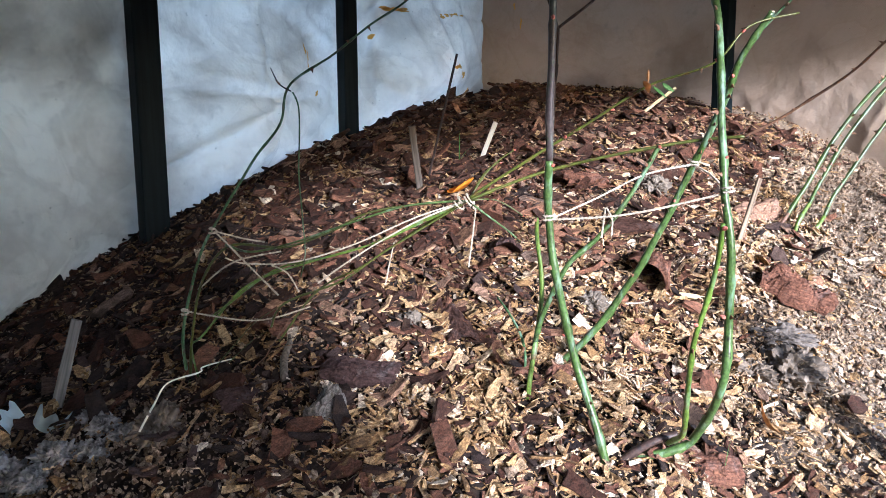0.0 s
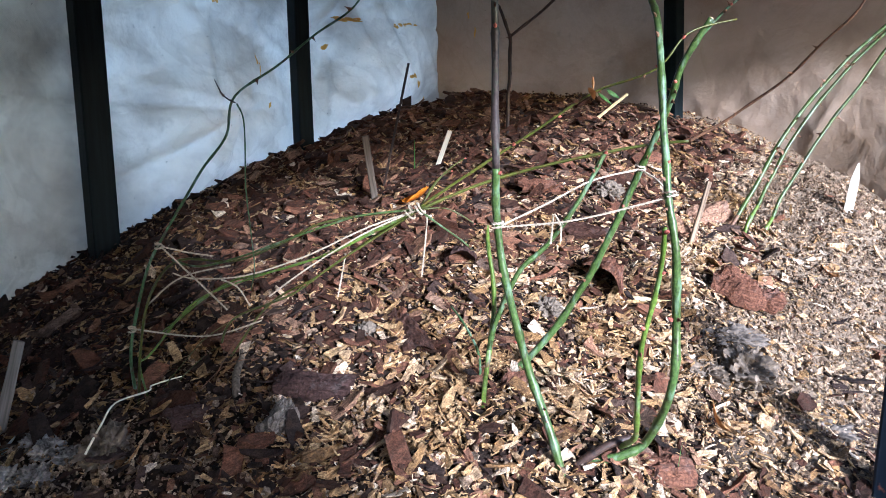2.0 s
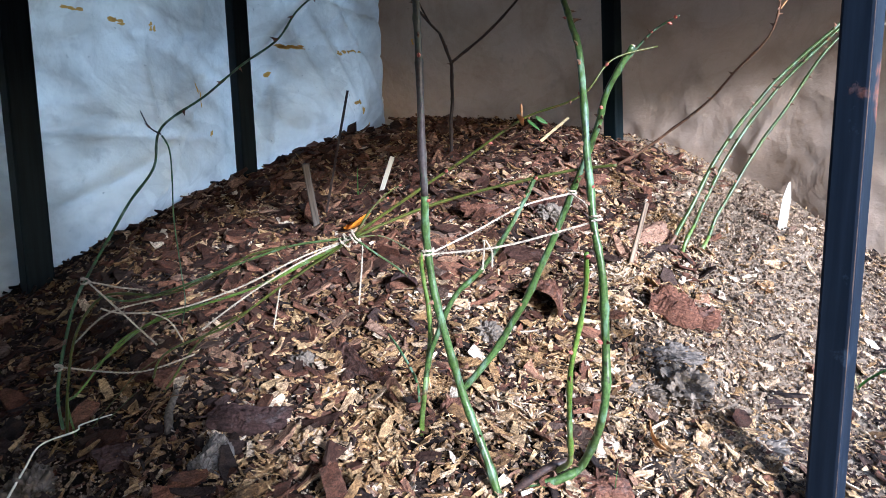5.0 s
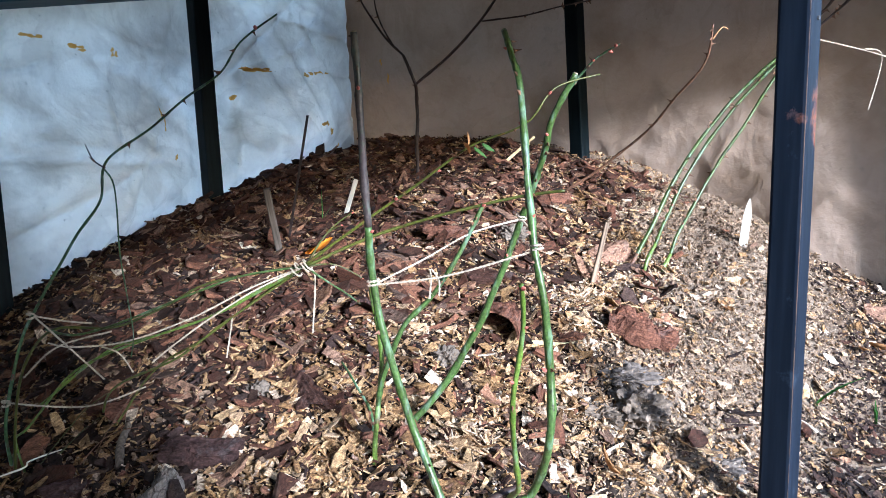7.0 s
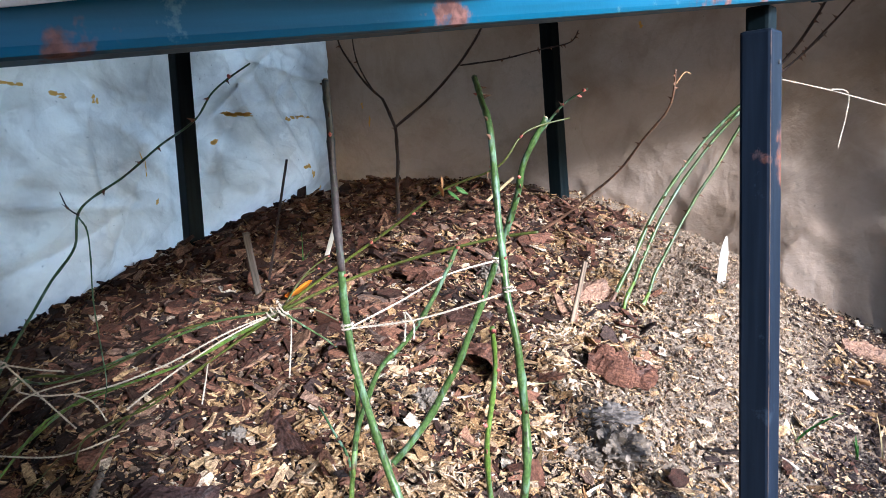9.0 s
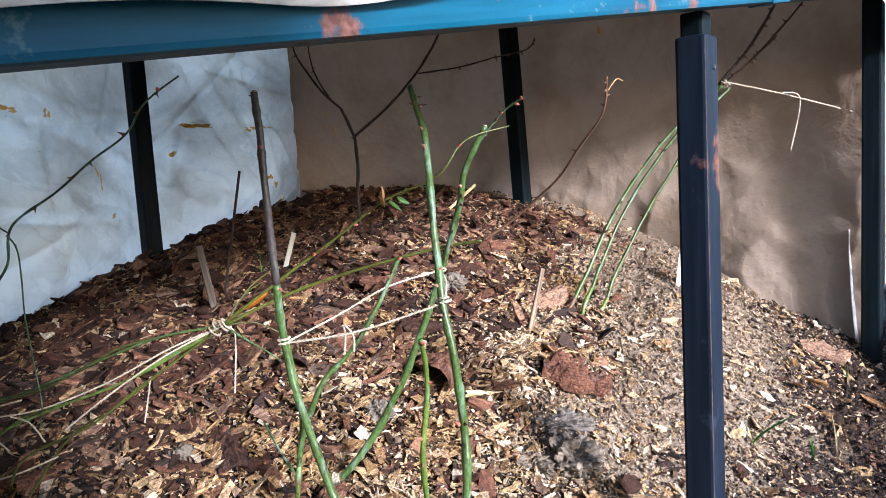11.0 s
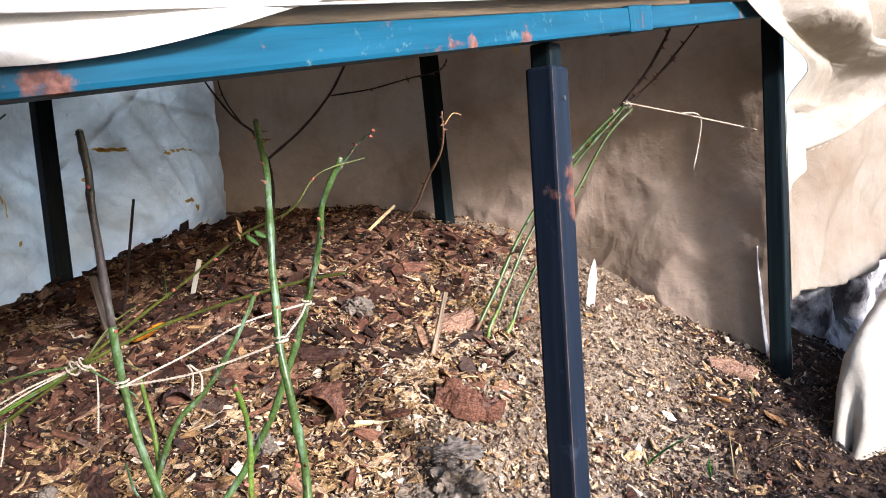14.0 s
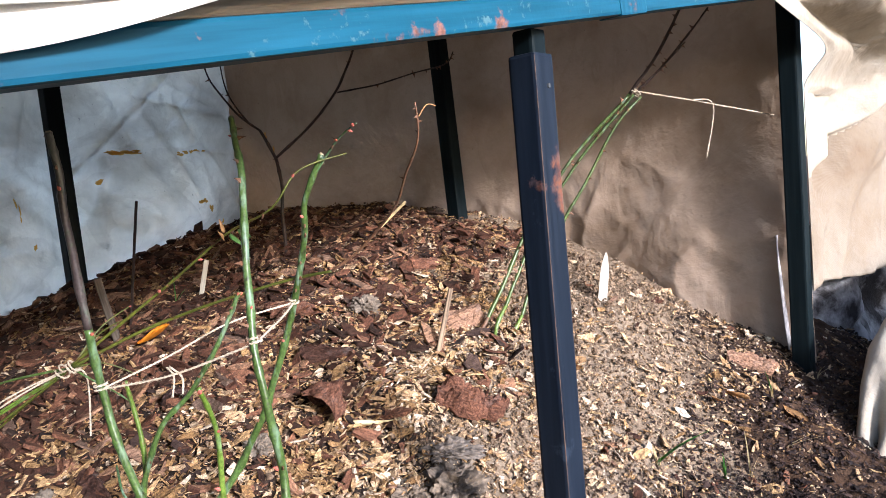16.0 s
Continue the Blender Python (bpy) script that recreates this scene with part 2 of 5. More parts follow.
M = {
    "soil": soil_material(),
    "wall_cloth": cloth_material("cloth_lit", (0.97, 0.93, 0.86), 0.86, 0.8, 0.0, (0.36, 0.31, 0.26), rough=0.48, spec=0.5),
    # same white cloth as the back wall, its shade painted as a brown tint
    "end_cloth": cloth_material("cloth_shaded", (0.54, 0.43, 0.335), 0.62, 0.85, 0.7),
    "roof_cloth": cloth_material("cloth_roof", (0.82, 0.80, 0.76), 0.11, 0.3, 1.3),
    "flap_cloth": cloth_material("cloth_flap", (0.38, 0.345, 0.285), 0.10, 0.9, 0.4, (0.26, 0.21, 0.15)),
    # darker copy of the flap cloth, paints the shaded lower part of the curtain
    "flap_shade_cloth": cloth_material("cloth_flap_shaded", (0.24, 0.205, 0.158), 0.12, 1.0, 0.9, (0.17, 0.12, 0.075)),
    "dirty_cloth": cloth_material("cloth_dirty", (0.66, 0.66, 0.68), 0.15, 1.0, 6.1, (0.045, 0.04, 0.042), (0.40, 0.58)),
    "blue": paint_material("blue_paint", (0.001, 0.050, 0.090), (0.05, 0.12, 0.15), (0.20, 0.095, 0.075), 16, 0.60, 0.5, 0.18),
    "slate": paint_material("slate_paint", (0.004, 0.008, 0.016), (0.016, 0.025, 0.040), (0.20, 0.07, 0.035), 11, 0.64, 0.55, 0.15, 0.675),
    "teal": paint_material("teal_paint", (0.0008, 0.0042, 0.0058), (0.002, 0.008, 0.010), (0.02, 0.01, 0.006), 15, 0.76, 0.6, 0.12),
    "cane": cane_material("cane_green", (0.036, 0.066, 0.013), (0.072, 0.130, 0.037), (0.020, 0.026, 0.010), 0.34, 0.35),
    "cane_lime": cane_material("cane_lime", (0.065, 0.115, 0.014), (0.125, 0.20, 0.034), (0.10, 0.075, 0.025), 0.35, 0.25),
    "cane_olive": cane_material("cane_olive", (0.036, 0.044, 0.006), (0.074, 0.086, 0.011), (0.085, 0.055, 0.012), 0.42, 0.0),
    "cane_right": cane_material("cane_leaning", (0.028, 0.052, 0.010), (0.062, 0.108, 0.022), (0.018, 0.020, 0.008), 0.36, 0.22),
    "cane_top": cane_material("cane_purple", (0.030, 0.022, 0.021), (0.062, 0.050, 0.046), (0.035, 0.050, 0.028), 0.4, 0.15),
    "cane_dark": cane_material("cane_dark", (0.022, 0.014, 0.011), (0.05, 0.028, 0.022), (0.015, 0.010, 0.010), 0.6, 0.0),
    "cane_brown": cane_material("cane_brown", (0.10, 0.048, 0.026), (0.17, 0.085, 0.042), (0.06, 0.03, 0.02), 0.6, 0.05),
    "twig_green": cane_material("twig_green", (0.035, 0.085, 0.03), (0.06, 0.13, 0.05), (0.05, 0.05, 0.03), 0.5),
    "bud": plain("bud_red", (0.42, 0.12, 0.09), 0.4, 200, 0.5),
    "thorn": plain("thorn_brown", (0.14, 0.07, 0.04), 0.4, 300, 0.5),
    "cut": plain("cut_wood", (0.40, 0.33, 0.22), 0.4, 300, 0.8),
    "twine": plain("twine", (0.43, 0.37, 0.285), 0.35, 500, 0.95),
    "wood": plain("weathered_wood", (0.115, 0.094, 0.074), 0.6, 40, 0.85, grain=(300, 300, 14)),
    "wood_grey": plain("grey_wood", (0.20, 0.185, 0.165), 0.4, 40, 0.85, grain=(300, 300, 14)),
    "split_wood": plain("split_wood", (0.17, 0.125, 0.085), 0.85, 40, 0.85, grain=(420, 420, 12)),
    "board": plain("board", (0.40, 0.34, 0.27), 0.4, 40, 0.85, grain=(9, 200, 200)),
    "white_wood": plain("pale_wood", (0.72, 0.68, 0.58), 0.2, 80, 0.8, grain=(300, 300, 14)),
    "tag_white": plain("tag_plastic", (0.33, 0.305, 0.255), 0.25, 60, 0.55),
    "tag_blue": plain("tag_bluish", (0.62, 0.74, 0.80), 0.12, 60, 0.5),
    "mark": plain("mark_dark", (0.04, 0.045, 0.05), 0.2, 60, 0.8),
    "rust_stain": cloth_material("rust_stain", (0.78, 0.46, 0.11), 0.84, 0.6, 2.2, (0.55, 0.28, 0.06)),
    "orange": plain("orange_leaf", (0.85, 0.30, 0.02), 0.3, 120, 0.6),
    "leaf": plain("leaf_green", (0.08, 0.17, 0.045), 0.4, 120, 0.5),
    "dry_leaf": plain("leaf_dry", (0.36, 0.20, 0.085), 0.4, 120, 0.75),
    "grass": plain("grass_green", (0.075, 0.22, 0.04), 0.35, 90, 0.5),
    "straw": plain("straw", (0.62, 0.50, 0.28), 0.3, 150, 0.8),
    "bark": chip_material("bark", BARK, False),
    "pale": chip_material("pale_chips", PALE, False),
    "gold": chip_material("gold_chips", GOLD, False),
    "crumb": chip_material("crumbs", CRUMB, False, (200, 200, 200), 0.95),
    "dark_ground": chip_material("dark_ground", DARK_GROUND, False),
    "bark_one": chip_material("bark_piece", BARK, True),
    "pale_one": chip_material("pale_piece", PALE, True),
}


# ---- mesh helpers ----
def part(name, bm, material, parent=None, label="", smooth=False):
    me = bpy.data.meshes.new(name)
    bm.to_mesh(me)
    bm.free()
    me.materials.append(material)
    if smooth:
        me.polygons.foreach_set("use_smooth", [True] * len(me.polygons))
    ob = new(name, me)
    ob.parent = parent
    if label:
        tagged(ob, label)
    return ob


def piece(name, me, parent, m):
    ob = new(name, me)
    ob.parent = parent
    ob.matrix_basis = m
    return ob


def root(name, at, label, category, group="", kind=""):
    ob = new(name)
    ob.location = at
    ob.empty_display_size = 0.05
    return tagged(ob, label, category, group, kind)


def spline(points, steps=6):
    p = [Vector(q) for q in points]
    if len(p) == 2:
        return [p[0].lerp(p[1], i / steps) for i in range(steps + 1)]
    out = []
    for i in range(len(p) - 1):
        a, b, c, d = p[max(i - 1, 0)], p[i], p[i + 1], p[min(i + 2, len(p) - 1)]
        for k in range(steps):
            t = k / steps
            out.append(0.5 * (2 * b + (c - a) * t + (2 * a - 5 * b + 4 * c - d) * t * t + (3 * b - a - 3 * c + d) * t ** 3))
    return out + [p[-1]]


def tube(bm, line, radius, sides=8, wobble=0.0, nodes=0.0, cap=True, origin=(0, 0, 0)):
    """A tapered round stem along a line; radius is one number or a pair from foot to tip."""
    r0, r1 = radius if isinstance(radius, tuple) else (radius, radius)
    o = Vector(origin)
    rings, ref = [], Vector((0.31, 0.2, 0.93))
    n = len(line)
    for i, q in enumerate(line):
        d = (line[min(i + 1, n - 1)] - line[max(i - 1, 0)])
        d = d.normalized() if d.length > 1e-7 else Vector((0, 0, 1))
        if abs(d.dot(ref)) > 0.97:
            ref = Vector((0.9, 0.3, 0.1))
        u = d.cross(ref).normalized()
        ref = u.cross(d).normalized()
        r = r0 + (r1 - r0) * i / max(n - 1, 1)
        if nodes and i % 7 == 3:
            r *= 1 + nodes
        ring = []
        for k in range(sides):
            a = 2 * math.pi * k / sides
            w = 1 + wobble * noise.noise((q * 60) + Vector((k * 1.7, 0, 0)))
            ring.append(bm.verts.new(q - o + (u * math.cos(a) + ref * math.sin(a)) * r * w))
        rings.append(ring)
    for a, b in zip(rings, rings[1:]):
        for k in range(sides):
            bm.faces.new((a[k], a[(k + 1) % sides], b[(k + 1) % sides], b[k]))
    if cap:
        bm.faces.new(rings[0][::-1])
        bm.faces.new(rings[-1])
    return bm


def cord(line, r=0.0011, origin=(0, 0, 0), pitch=0.007, fuzz=1.0, seed=0):
    """Two-ply twine: two strands wound round each other, with loose fibres."""
    rnd = random.Random(seed)
    bm = bmesh.new()
    dense = []
    for a, b in zip(line, line[1:]):
        k = max(1, int((b - a).length / 0.0016))
        dense += [a.lerp(b, i / k) for i in range(k)]
    dense.append(line[-1])
    run = [0.0]
    for a, b in zip(dense, dense[1:]):
        run.append(run[-1] + (b - a).length)
    for phase in (0, math.pi):
        pts = []
        for i, q in enumerate(dense):
            d = (dense[min(i + 1, len(dense) - 1)] - dense[max(i - 1, 0)]).normalized()
            u = d.cross(Vector((0.2, 0.3, 0.93))).normalized()
            v = d.cross(u)
            a = run[i] / pitch * 2 * math.pi + phase
            pts.append(q + (u * math.cos(a) + v * math.sin(a)) * r * 0.75)
        tube(bm, pts, r, 5, 0.35, origin=origin)
    for i in range(int(run[-1] * 700 * fuzz)):
        q = rnd.choice(dense)
        d = Vector((rnd.gauss(0, 1), rnd.gauss(0, 1), rnd.gauss(0, 1))).normalized() * rnd.uniform(0.001, 0.0042)
        e = Vector((rnd.gauss(0, 1), rnd.gauss(0, 1), rnd.gauss(0, 1))).normalized() * 0.0010
        tube(bm, [q, q + d * 0.5 + e, q + d], 0.00009, 3, cap=False, origin=origin)
    return bm


def box(bm, size, m=Matrix(), bevel=0.0, segments=2):
    made = bmesh.ops.create_cube(bm, size=1.0, matrix=m @ Matrix.Diagonal((*size, 1)))
    if bevel:
        edges = {e for v in made["verts"] for e in v.link_edges}
        bmesh.ops.bevel(bm, geom=list(edges), offset=bevel, segments=segments, affect="EDGES", profile=0.6)
    return bm


def grid_mesh(name, pos, nu, nv, material, thick=0.0, smooth=True):
    """A sheet from a function of (u, v) in 0..1."""
    bm = bmesh.new()
    vs = [[bm.verts.new(pos(i / nu, j / nv)) for i in range(nu + 1)] for j in range(nv + 1)]
    for j in range(nv):
        for i in range(nu):
            bm.faces.new((vs[j][i], vs[j][i + 1], vs[j + 1][i + 1], vs[j + 1][i]))
    ob = part(name, bm, material, None, "", smooth)
    if thick:
        s = ob.modifiers.new("thickness", "SOLIDIFY")
        s.thickness, s.offset = thick, 0
    return ob


def smoothstep(a, b, x):
    t = min(max((x - a) / (b - a), 0.0), 1.0)
    return t * t * (3 - 2 * t)


def fold(p, k=1.0):
    """Sharp creases for crumpled cloth."""
    a = 1 - abs(noise.noise(p * 3.1)) * 2
    b = 1 - abs(noise.noise(p * 7.3 + Vector((5, 2, 1)))) * 2
    c = 1 - abs(noise.noise(p * 17 + Vector((1, 7, 3)))) * 2
    return k * (0.012 * a + 0.006 * b * abs(b) + 0.0022 * c)


def creases(count, seed, u0, u1, z0, z1, low=0.0, long=1.0):
    """Random straight pinches in a cloth: middle, direction, half length, width and height."""
    rnd = random.Random(seed)
    out = []
    for _ in range(count):
        a = rnd.uniform(0, math.pi)
        z = z0 + (z1 - z0) * rnd.random() ** (1 + low)
        out.append((rnd.uniform(u0, u1), z, math.cos(a), math.sin(a), long * rnd.uniform(0.04, 0.17), rnd.uniform(0.006, 0.024) / long, rnd.choice((-1, 1)) * rnd.uniform(0.006, 0.020)))
    return out


def pinch(lines, u, z):
    h = 0.0
    for cu, cz, dx, dz, half, w, amp in lines:
        p, q = u - cu, z - cz
        d = abs(p * dz - q * dx)
        if d < 5 * w:
            along = abs(p * dx + q * dz) / half
            if along < 1:
                h += amp * math.exp(-d / w) * (1 - along * along)
    return h


BACK_LINES = creases(70, 4, -0.6, 0.75, -0.1, 0.65) + creases(60, 5, -0.6, 0.75, -0.05, 0.65, 0.0, 2.2)
END_LINES = creases(60, 21, 1.2, 2.0, 0.10, 0.36, 0.3) + creases(24, 10, 0.85, 2.0, 0.2, 0.75)
CURTAIN_LINES = creases(45, 12, 0.6, 1.9, 0.1, 0.7)


# ---- ground: one sheet to the horizon, heaped up inside the shelter ----
def heap(x, y):
    u, v = min(max(x, -0.45), 1.06) - 0.4, min(max(y, 0.55), 2.0) - 1.2
    z = (0.100 + 0.122 * u + 0.408 * v - 0.052 * u * u + 0.227 * u * v - 0.200 * v * v
         + 0.069 * u ** 3 - 0.107 * u * u * v - 0.027 * u * v * v - 0.151 * v ** 3)
    z += 0.036 * math.exp(-((x - 0.78) ** 2 + (y - 1.13) ** 2) / 0.012)
    z += 0.016 * math.exp(-((x - 0.05) ** 2 + (y - 1.11) ** 2) / 0.008) + 0.015 * math.exp(-((x - 0.40) ** 2 + (y - 1.12) ** 2) / 0.006)
    z -= 0.008 + 0.016 * smoothstep(1.45, 1.7, y)
    z += 0.024 * smoothstep(1.58, 1.84, y) * (1 - smoothstep(0.70, 0.82, x))
    z -= 0.03 * math.exp(-((x - 0.63) ** 2 + (y - 0.91) ** 2) / 0.008)
    low = -0.085
    d = (z - low) / 0.03
    z = low + 0.03 * (math.log1p(math.exp(d)) if d < 30 else d)
    out = max(smoothstep(2.04, 2.5, y), smoothstep(1.12, 1.6, x), smoothstep(-0.5, -1.1, x))
    return z * (1 - out) + low * out


def lumps(x, y):
    p = Vector((x, y, 0))
    near = 1 - smoothstep(2.2, 4.0, math.hypot(x - 0.3, y - 1.2))
    return (0.010 * noise.noise(p * 7) + 0.008 * noise.noise(p * 19) + 0.006 * noise.noise(p * 47) + 0.0036 * noise.noise(p * 110)) * (0.35 + 0.65 * near)


def ground_z(x, y):
    return heap(x, y) + lumps(x, y)


def spaced(lo, hi, step, far):
    inner = list(np.arange(lo, hi + 1e-6, step))
    ring, d = [], step
    a = 0.0
    while a < far:
        d *= 1.35
        a += d
        ring.append(a)
    return [lo - r for r in ring[::-1]] + [float(v) for v in inner] + [hi + r for r in ring]


def build_ground():
    xs, ys = spaced(-0.62, 1.16, 0.0075, 900), spaced(0.55, 2.08, 0.0075, 900)
    verts = [(x, y, ground_z(x, y)) for y in ys for x in xs]
    w = len(xs)
    faces = [(j * w + i, j * w + i + 1, (j + 1) * w + i + 1, (j + 1) * w + i) for j in range(len(ys) - 1) for i in range(w - 1)]
    me = bpy.data.meshes.new("ground")
    me.from_pydata(verts, [], faces)
    me.polygons.foreach_set("use_smooth", [True] * len(faces))
    me.materials.append(M["soil"])
    return tagged(new("ground", me), "heaped dark garden soil with bark mulch, sandy on one flank", "ground", "", "structure")


ground = build_ground()


# ---- shelter frame ----
def bar_z(x):
    return 0.4135 + 0.166 * x


def square_tube(name, foot, top, side, material, parent, label="", bevel=0.003):
    a, b = Vector(foot), Vector(top)
    bm = bmesh.new()
    box(bm, (side, side, (b - a).length), Matrix.Translation((0, 0, (b - a).length / 2)), bevel)
    ob = part(name, bm, material, parent, label)
    d = (b - a).normalized()
    x = Vector((1, 0, 0)) if abs(d.x) < 0.9 else Vector((0, 1, 0))
    y = d.cross(x).normalized()
    x = y.cross(d)
    m = Matrix((x, y, d)).transposed().to_4x4()
    m.translation = a - (parent.location if parent else Vector())
    ob.matrix_basis = m
    return ob


def build_frame():
    fr = root("shelter_frame", (0.282, 0.906, 0), "blue and dark painted steel tube frame with rusty chips", "frame")
    slope = math.atan(0.166)
    # front rail
    square_tube("rail", (-1.25, 0.887, bar_z(-1.25)), (1.02, 0.887, bar_z(1.02)), 0.0212, M["blue"], fr, "bright blue paint with rusty chips")
    bm = box(bmesh.new(), (0.05, 0.0236, 0.0236), Matrix(), 0.002)
    joint = part("rail_joint", bm, M["blue"], fr, "welded blue sleeve")
    joint.matrix_basis = Matrix.Translation(Vector((0.405, 0.887, bar_z(0.405))) - fr.location) @ Matrix.Rotation(-slope, 4, "Y")
    # front leg: a wide tube with a thinner one sliding in it
    square_tube("leg", (0.282, 0.906, -0.35), (0.282, 0.906, 0.430), 0.0262, M["slate"], fr, "slate-coloured square tube, rusty patch half way")
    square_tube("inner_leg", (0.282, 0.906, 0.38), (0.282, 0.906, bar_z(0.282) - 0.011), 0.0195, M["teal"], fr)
    bm = bmesh.new()
    bmesh.ops.create_cone(bm, cap_ends=True, segments=12, radius1=0.0022, radius2=0.0018, depth=0.002, matrix=pose(0, 0, 0, 90))
    bolt = part("pin_hole", bm, M["mark"], fr)
    bolt.location = Vector((0.285, 0.8925, 0.404)) - fr.location
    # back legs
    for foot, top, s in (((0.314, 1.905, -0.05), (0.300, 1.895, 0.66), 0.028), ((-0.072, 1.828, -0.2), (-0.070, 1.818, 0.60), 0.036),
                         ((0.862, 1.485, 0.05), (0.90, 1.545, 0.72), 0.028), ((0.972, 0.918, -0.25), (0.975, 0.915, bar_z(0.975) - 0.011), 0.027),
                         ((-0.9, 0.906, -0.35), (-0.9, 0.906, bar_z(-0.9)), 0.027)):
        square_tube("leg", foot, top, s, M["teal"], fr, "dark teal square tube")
    return fr


frame_thing = build_frame()


# ---- cover cloths ----
def wall_pos(u, v):
    x = -1.5 + 2.36 * u
    z0 = -0.16
    z = z0 + 0.92 * v
    y = 1.965 - 0.19 * max(0.0, 0.33 - max(x, -0.7)) + 0.03 * smoothstep(0.33, 0.72, x) + 0.10 * smoothstep(0.68, 0.80, x)
    p = Vector((x, 0, z))
    # slack billows in between the legs, swelling low down and tucked under at the soil
    soil = heap(x, 1.87)
    between = 0.5 - 0.5 * math.cos(2 * math.pi * (x - 0.32) / 0.40) if x < 0.32 else 0.5 - 0.5 * math.cos(2 * math.pi * min((x - 0.32) / 0.42, 1))
    y -= (0.004 + 0.070 * between) * (1 - smoothstep(0.02, 0.30, z - soil)) * (0.25 + 0.75 * smoothstep(-0.01, 0.055, z - soil))
    y -= fold(p + Vector((0, 0, 0.3 * x)), 0.8) + 0.62 * pinch(BACK_LINES, x, z)
    return Vector((x, y, z))


def end_pos(u, v):
    y = 2.06 - 1.15 * u
    u = (2.06 - y) / 1.13
    x = 0.790 + 0.219 * u + 0.045 * math.sin(min(u, 1.0) * math.pi) - 0.085 * math.exp(-u / 0.07)
    z = -0.16 + 0.92 * v
    p = Vector((y * 1.1, 3.3, z * 0.9))
    soft = 0.4 + 1.3 * (1 - smoothstep(0.25, 0.4, z))
    x -= pinch(END_LINES, y, z) * 0.25 + fold(p, 0.6 * soft) + 0.014 * math.sin(u * 24 + z * 4 + 1.5 * noise.noise(p * 2)) * (1 - smoothstep(0.12, 0.36, z))
    return Vector((x, y, z))


def roof_pos(u, v):
    x = -1.5 + 2.6 * u
    y = 0.862 + 1.16 * v
    z = bar_z(x) + 0.018 + 0.12 * smoothstep(0, 0.4, v) + 0.05 * math.sin(v * math.pi)
    z += fold(Vector((x, y, 7)), 0.9) * smoothstep(0.0, 0.15, v)
    return Vector((x, y, z))


def drape_pos(u, v):
    """Front edge of the roof cloth, hanging over the rail."""
    x = -1.5 + 2.18 * u
    low = bar_z(x) + 0.0005 + 0.023 * smoothstep(-0.16, 0.05, x) + 0.006 * smoothstep(0.1, 0.4, x) + 0.003 * math.sin(x * 21)
    top = bar_z(x) + 0.13
    z = low + (top - low) * v
    y = 0.869 + 0.004 * math.sin(x * 33) - 0.02 * v * math.sin(math.pi * v) + 0.02 * v ** 3 + 0.004 * noise.noise(Vector((x * 12, 1, z * 9)))
    return Vector((x, min(y, 0.8722) if v < 0.3 else y, z))


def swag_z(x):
    """Fold line across the curtain; below it the cloth's shade is painted darker."""
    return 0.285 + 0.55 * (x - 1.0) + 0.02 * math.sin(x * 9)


def flap_pos(u, v):
    """Front curtain of the shelter, gathered to the side."""
    z_top = 0.70
    low = 0.122 + 0.006 * math.sin(u * 17)
    z = low + (z_top - low) * v
    # gathered edge: hangs straight, then sweeps along the rail
    edge = 1.0 - 0.34 * smoothstep(0.475, 0.545, z) - 0.15 * smoothstep(0.535, 0.64, z)
    x = edge + (2.4 - edge) * u ** 1.4
    big = (0.02 + 0.05 * smoothstep(0.2, 0.4, z)) * math.sin((x - edge) * 9 + 3.2 * z + 1.5 * noise.noise(Vector((x * 3, 2, z * 3))))
    small = 0.022 * noise.noise(Vector((x * 11 - z * 6, 5, z * 5))) + 0.010 * noise.noise(Vector((x * 25 - z * 12, 8, z * 9)))
    w = (1 - 0.6 * smoothstep(0.5, 0.68, z)) * smoothstep(0, 0.10, x - edge)
    hang = 0.905 - 0.042 * smoothstep(0.43, 0.50, z)
    y = hang - 0.06 * u + w * (big + small) - 0.010 * math.sin(z * 11) * smoothstep(0, 0.1, x - edge) + 0.3 * fold(Vector((x, 9, z)), 1.0) * smoothstep(0, 0.06, x - edge) + 0.6 * pinch(CURTAIN_LINES, x, z) * smoothstep(0, 0.05, x - edge)
    y = min(y, hang + 0.25 * (x - edge) if z < 0.43 else hang)
    over = z - swag_z(x)
    if over > 0:
        y -= 0.034 * smoothstep(0, 0.018, over) * math.exp(-over / 0.10) * smoothstep(0, 0.05, x - edge)
    return Vector((x, y, z))


def dirty_pos(u, v):
    """Lower cover behind the curtain, lying on the ground in folds."""
    x = 0.995 + 1.3 * u
    z = -0.11 + 0.32 * v
    y = 0.955 - 0.10 * u - 0.03 * (1 - v) ** 2 + 0.02 * math.sin(x * 21 + v * 4) * smoothstep(0, 0.1, u) + fold(Vector((x, 4, z * 1.5)), 2.2) * smoothstep(0, 0.1, u)
    return Vector((x, y, z))


def billow_pos(u, v):
    """End of the curtain lying in a swollen heap on the ground."""
    a = math.pi * (v * 1.04 - 0.02)
    x = 0.82 + 0.75 * u
    grow = (1 - math.exp(-0.75 * u / 0.02)) * (1 - 0.5 * math.exp(-0.75 * u / 0.3))
    y = 0.790 - 0.055 * grow * math.cos(a) - 0.05 * u
    z = -0.085 + 0.26 * grow * max(0.0, math.sin(a)) ** 0.8
    x += 0.05 * math.sin(a) * (1 - u)
    return Vector((x, y, z)) + Vector((0.4, 1, 0.7)) * fold(Vector((x * 0.8, y, z * 0.8)), 0.9)


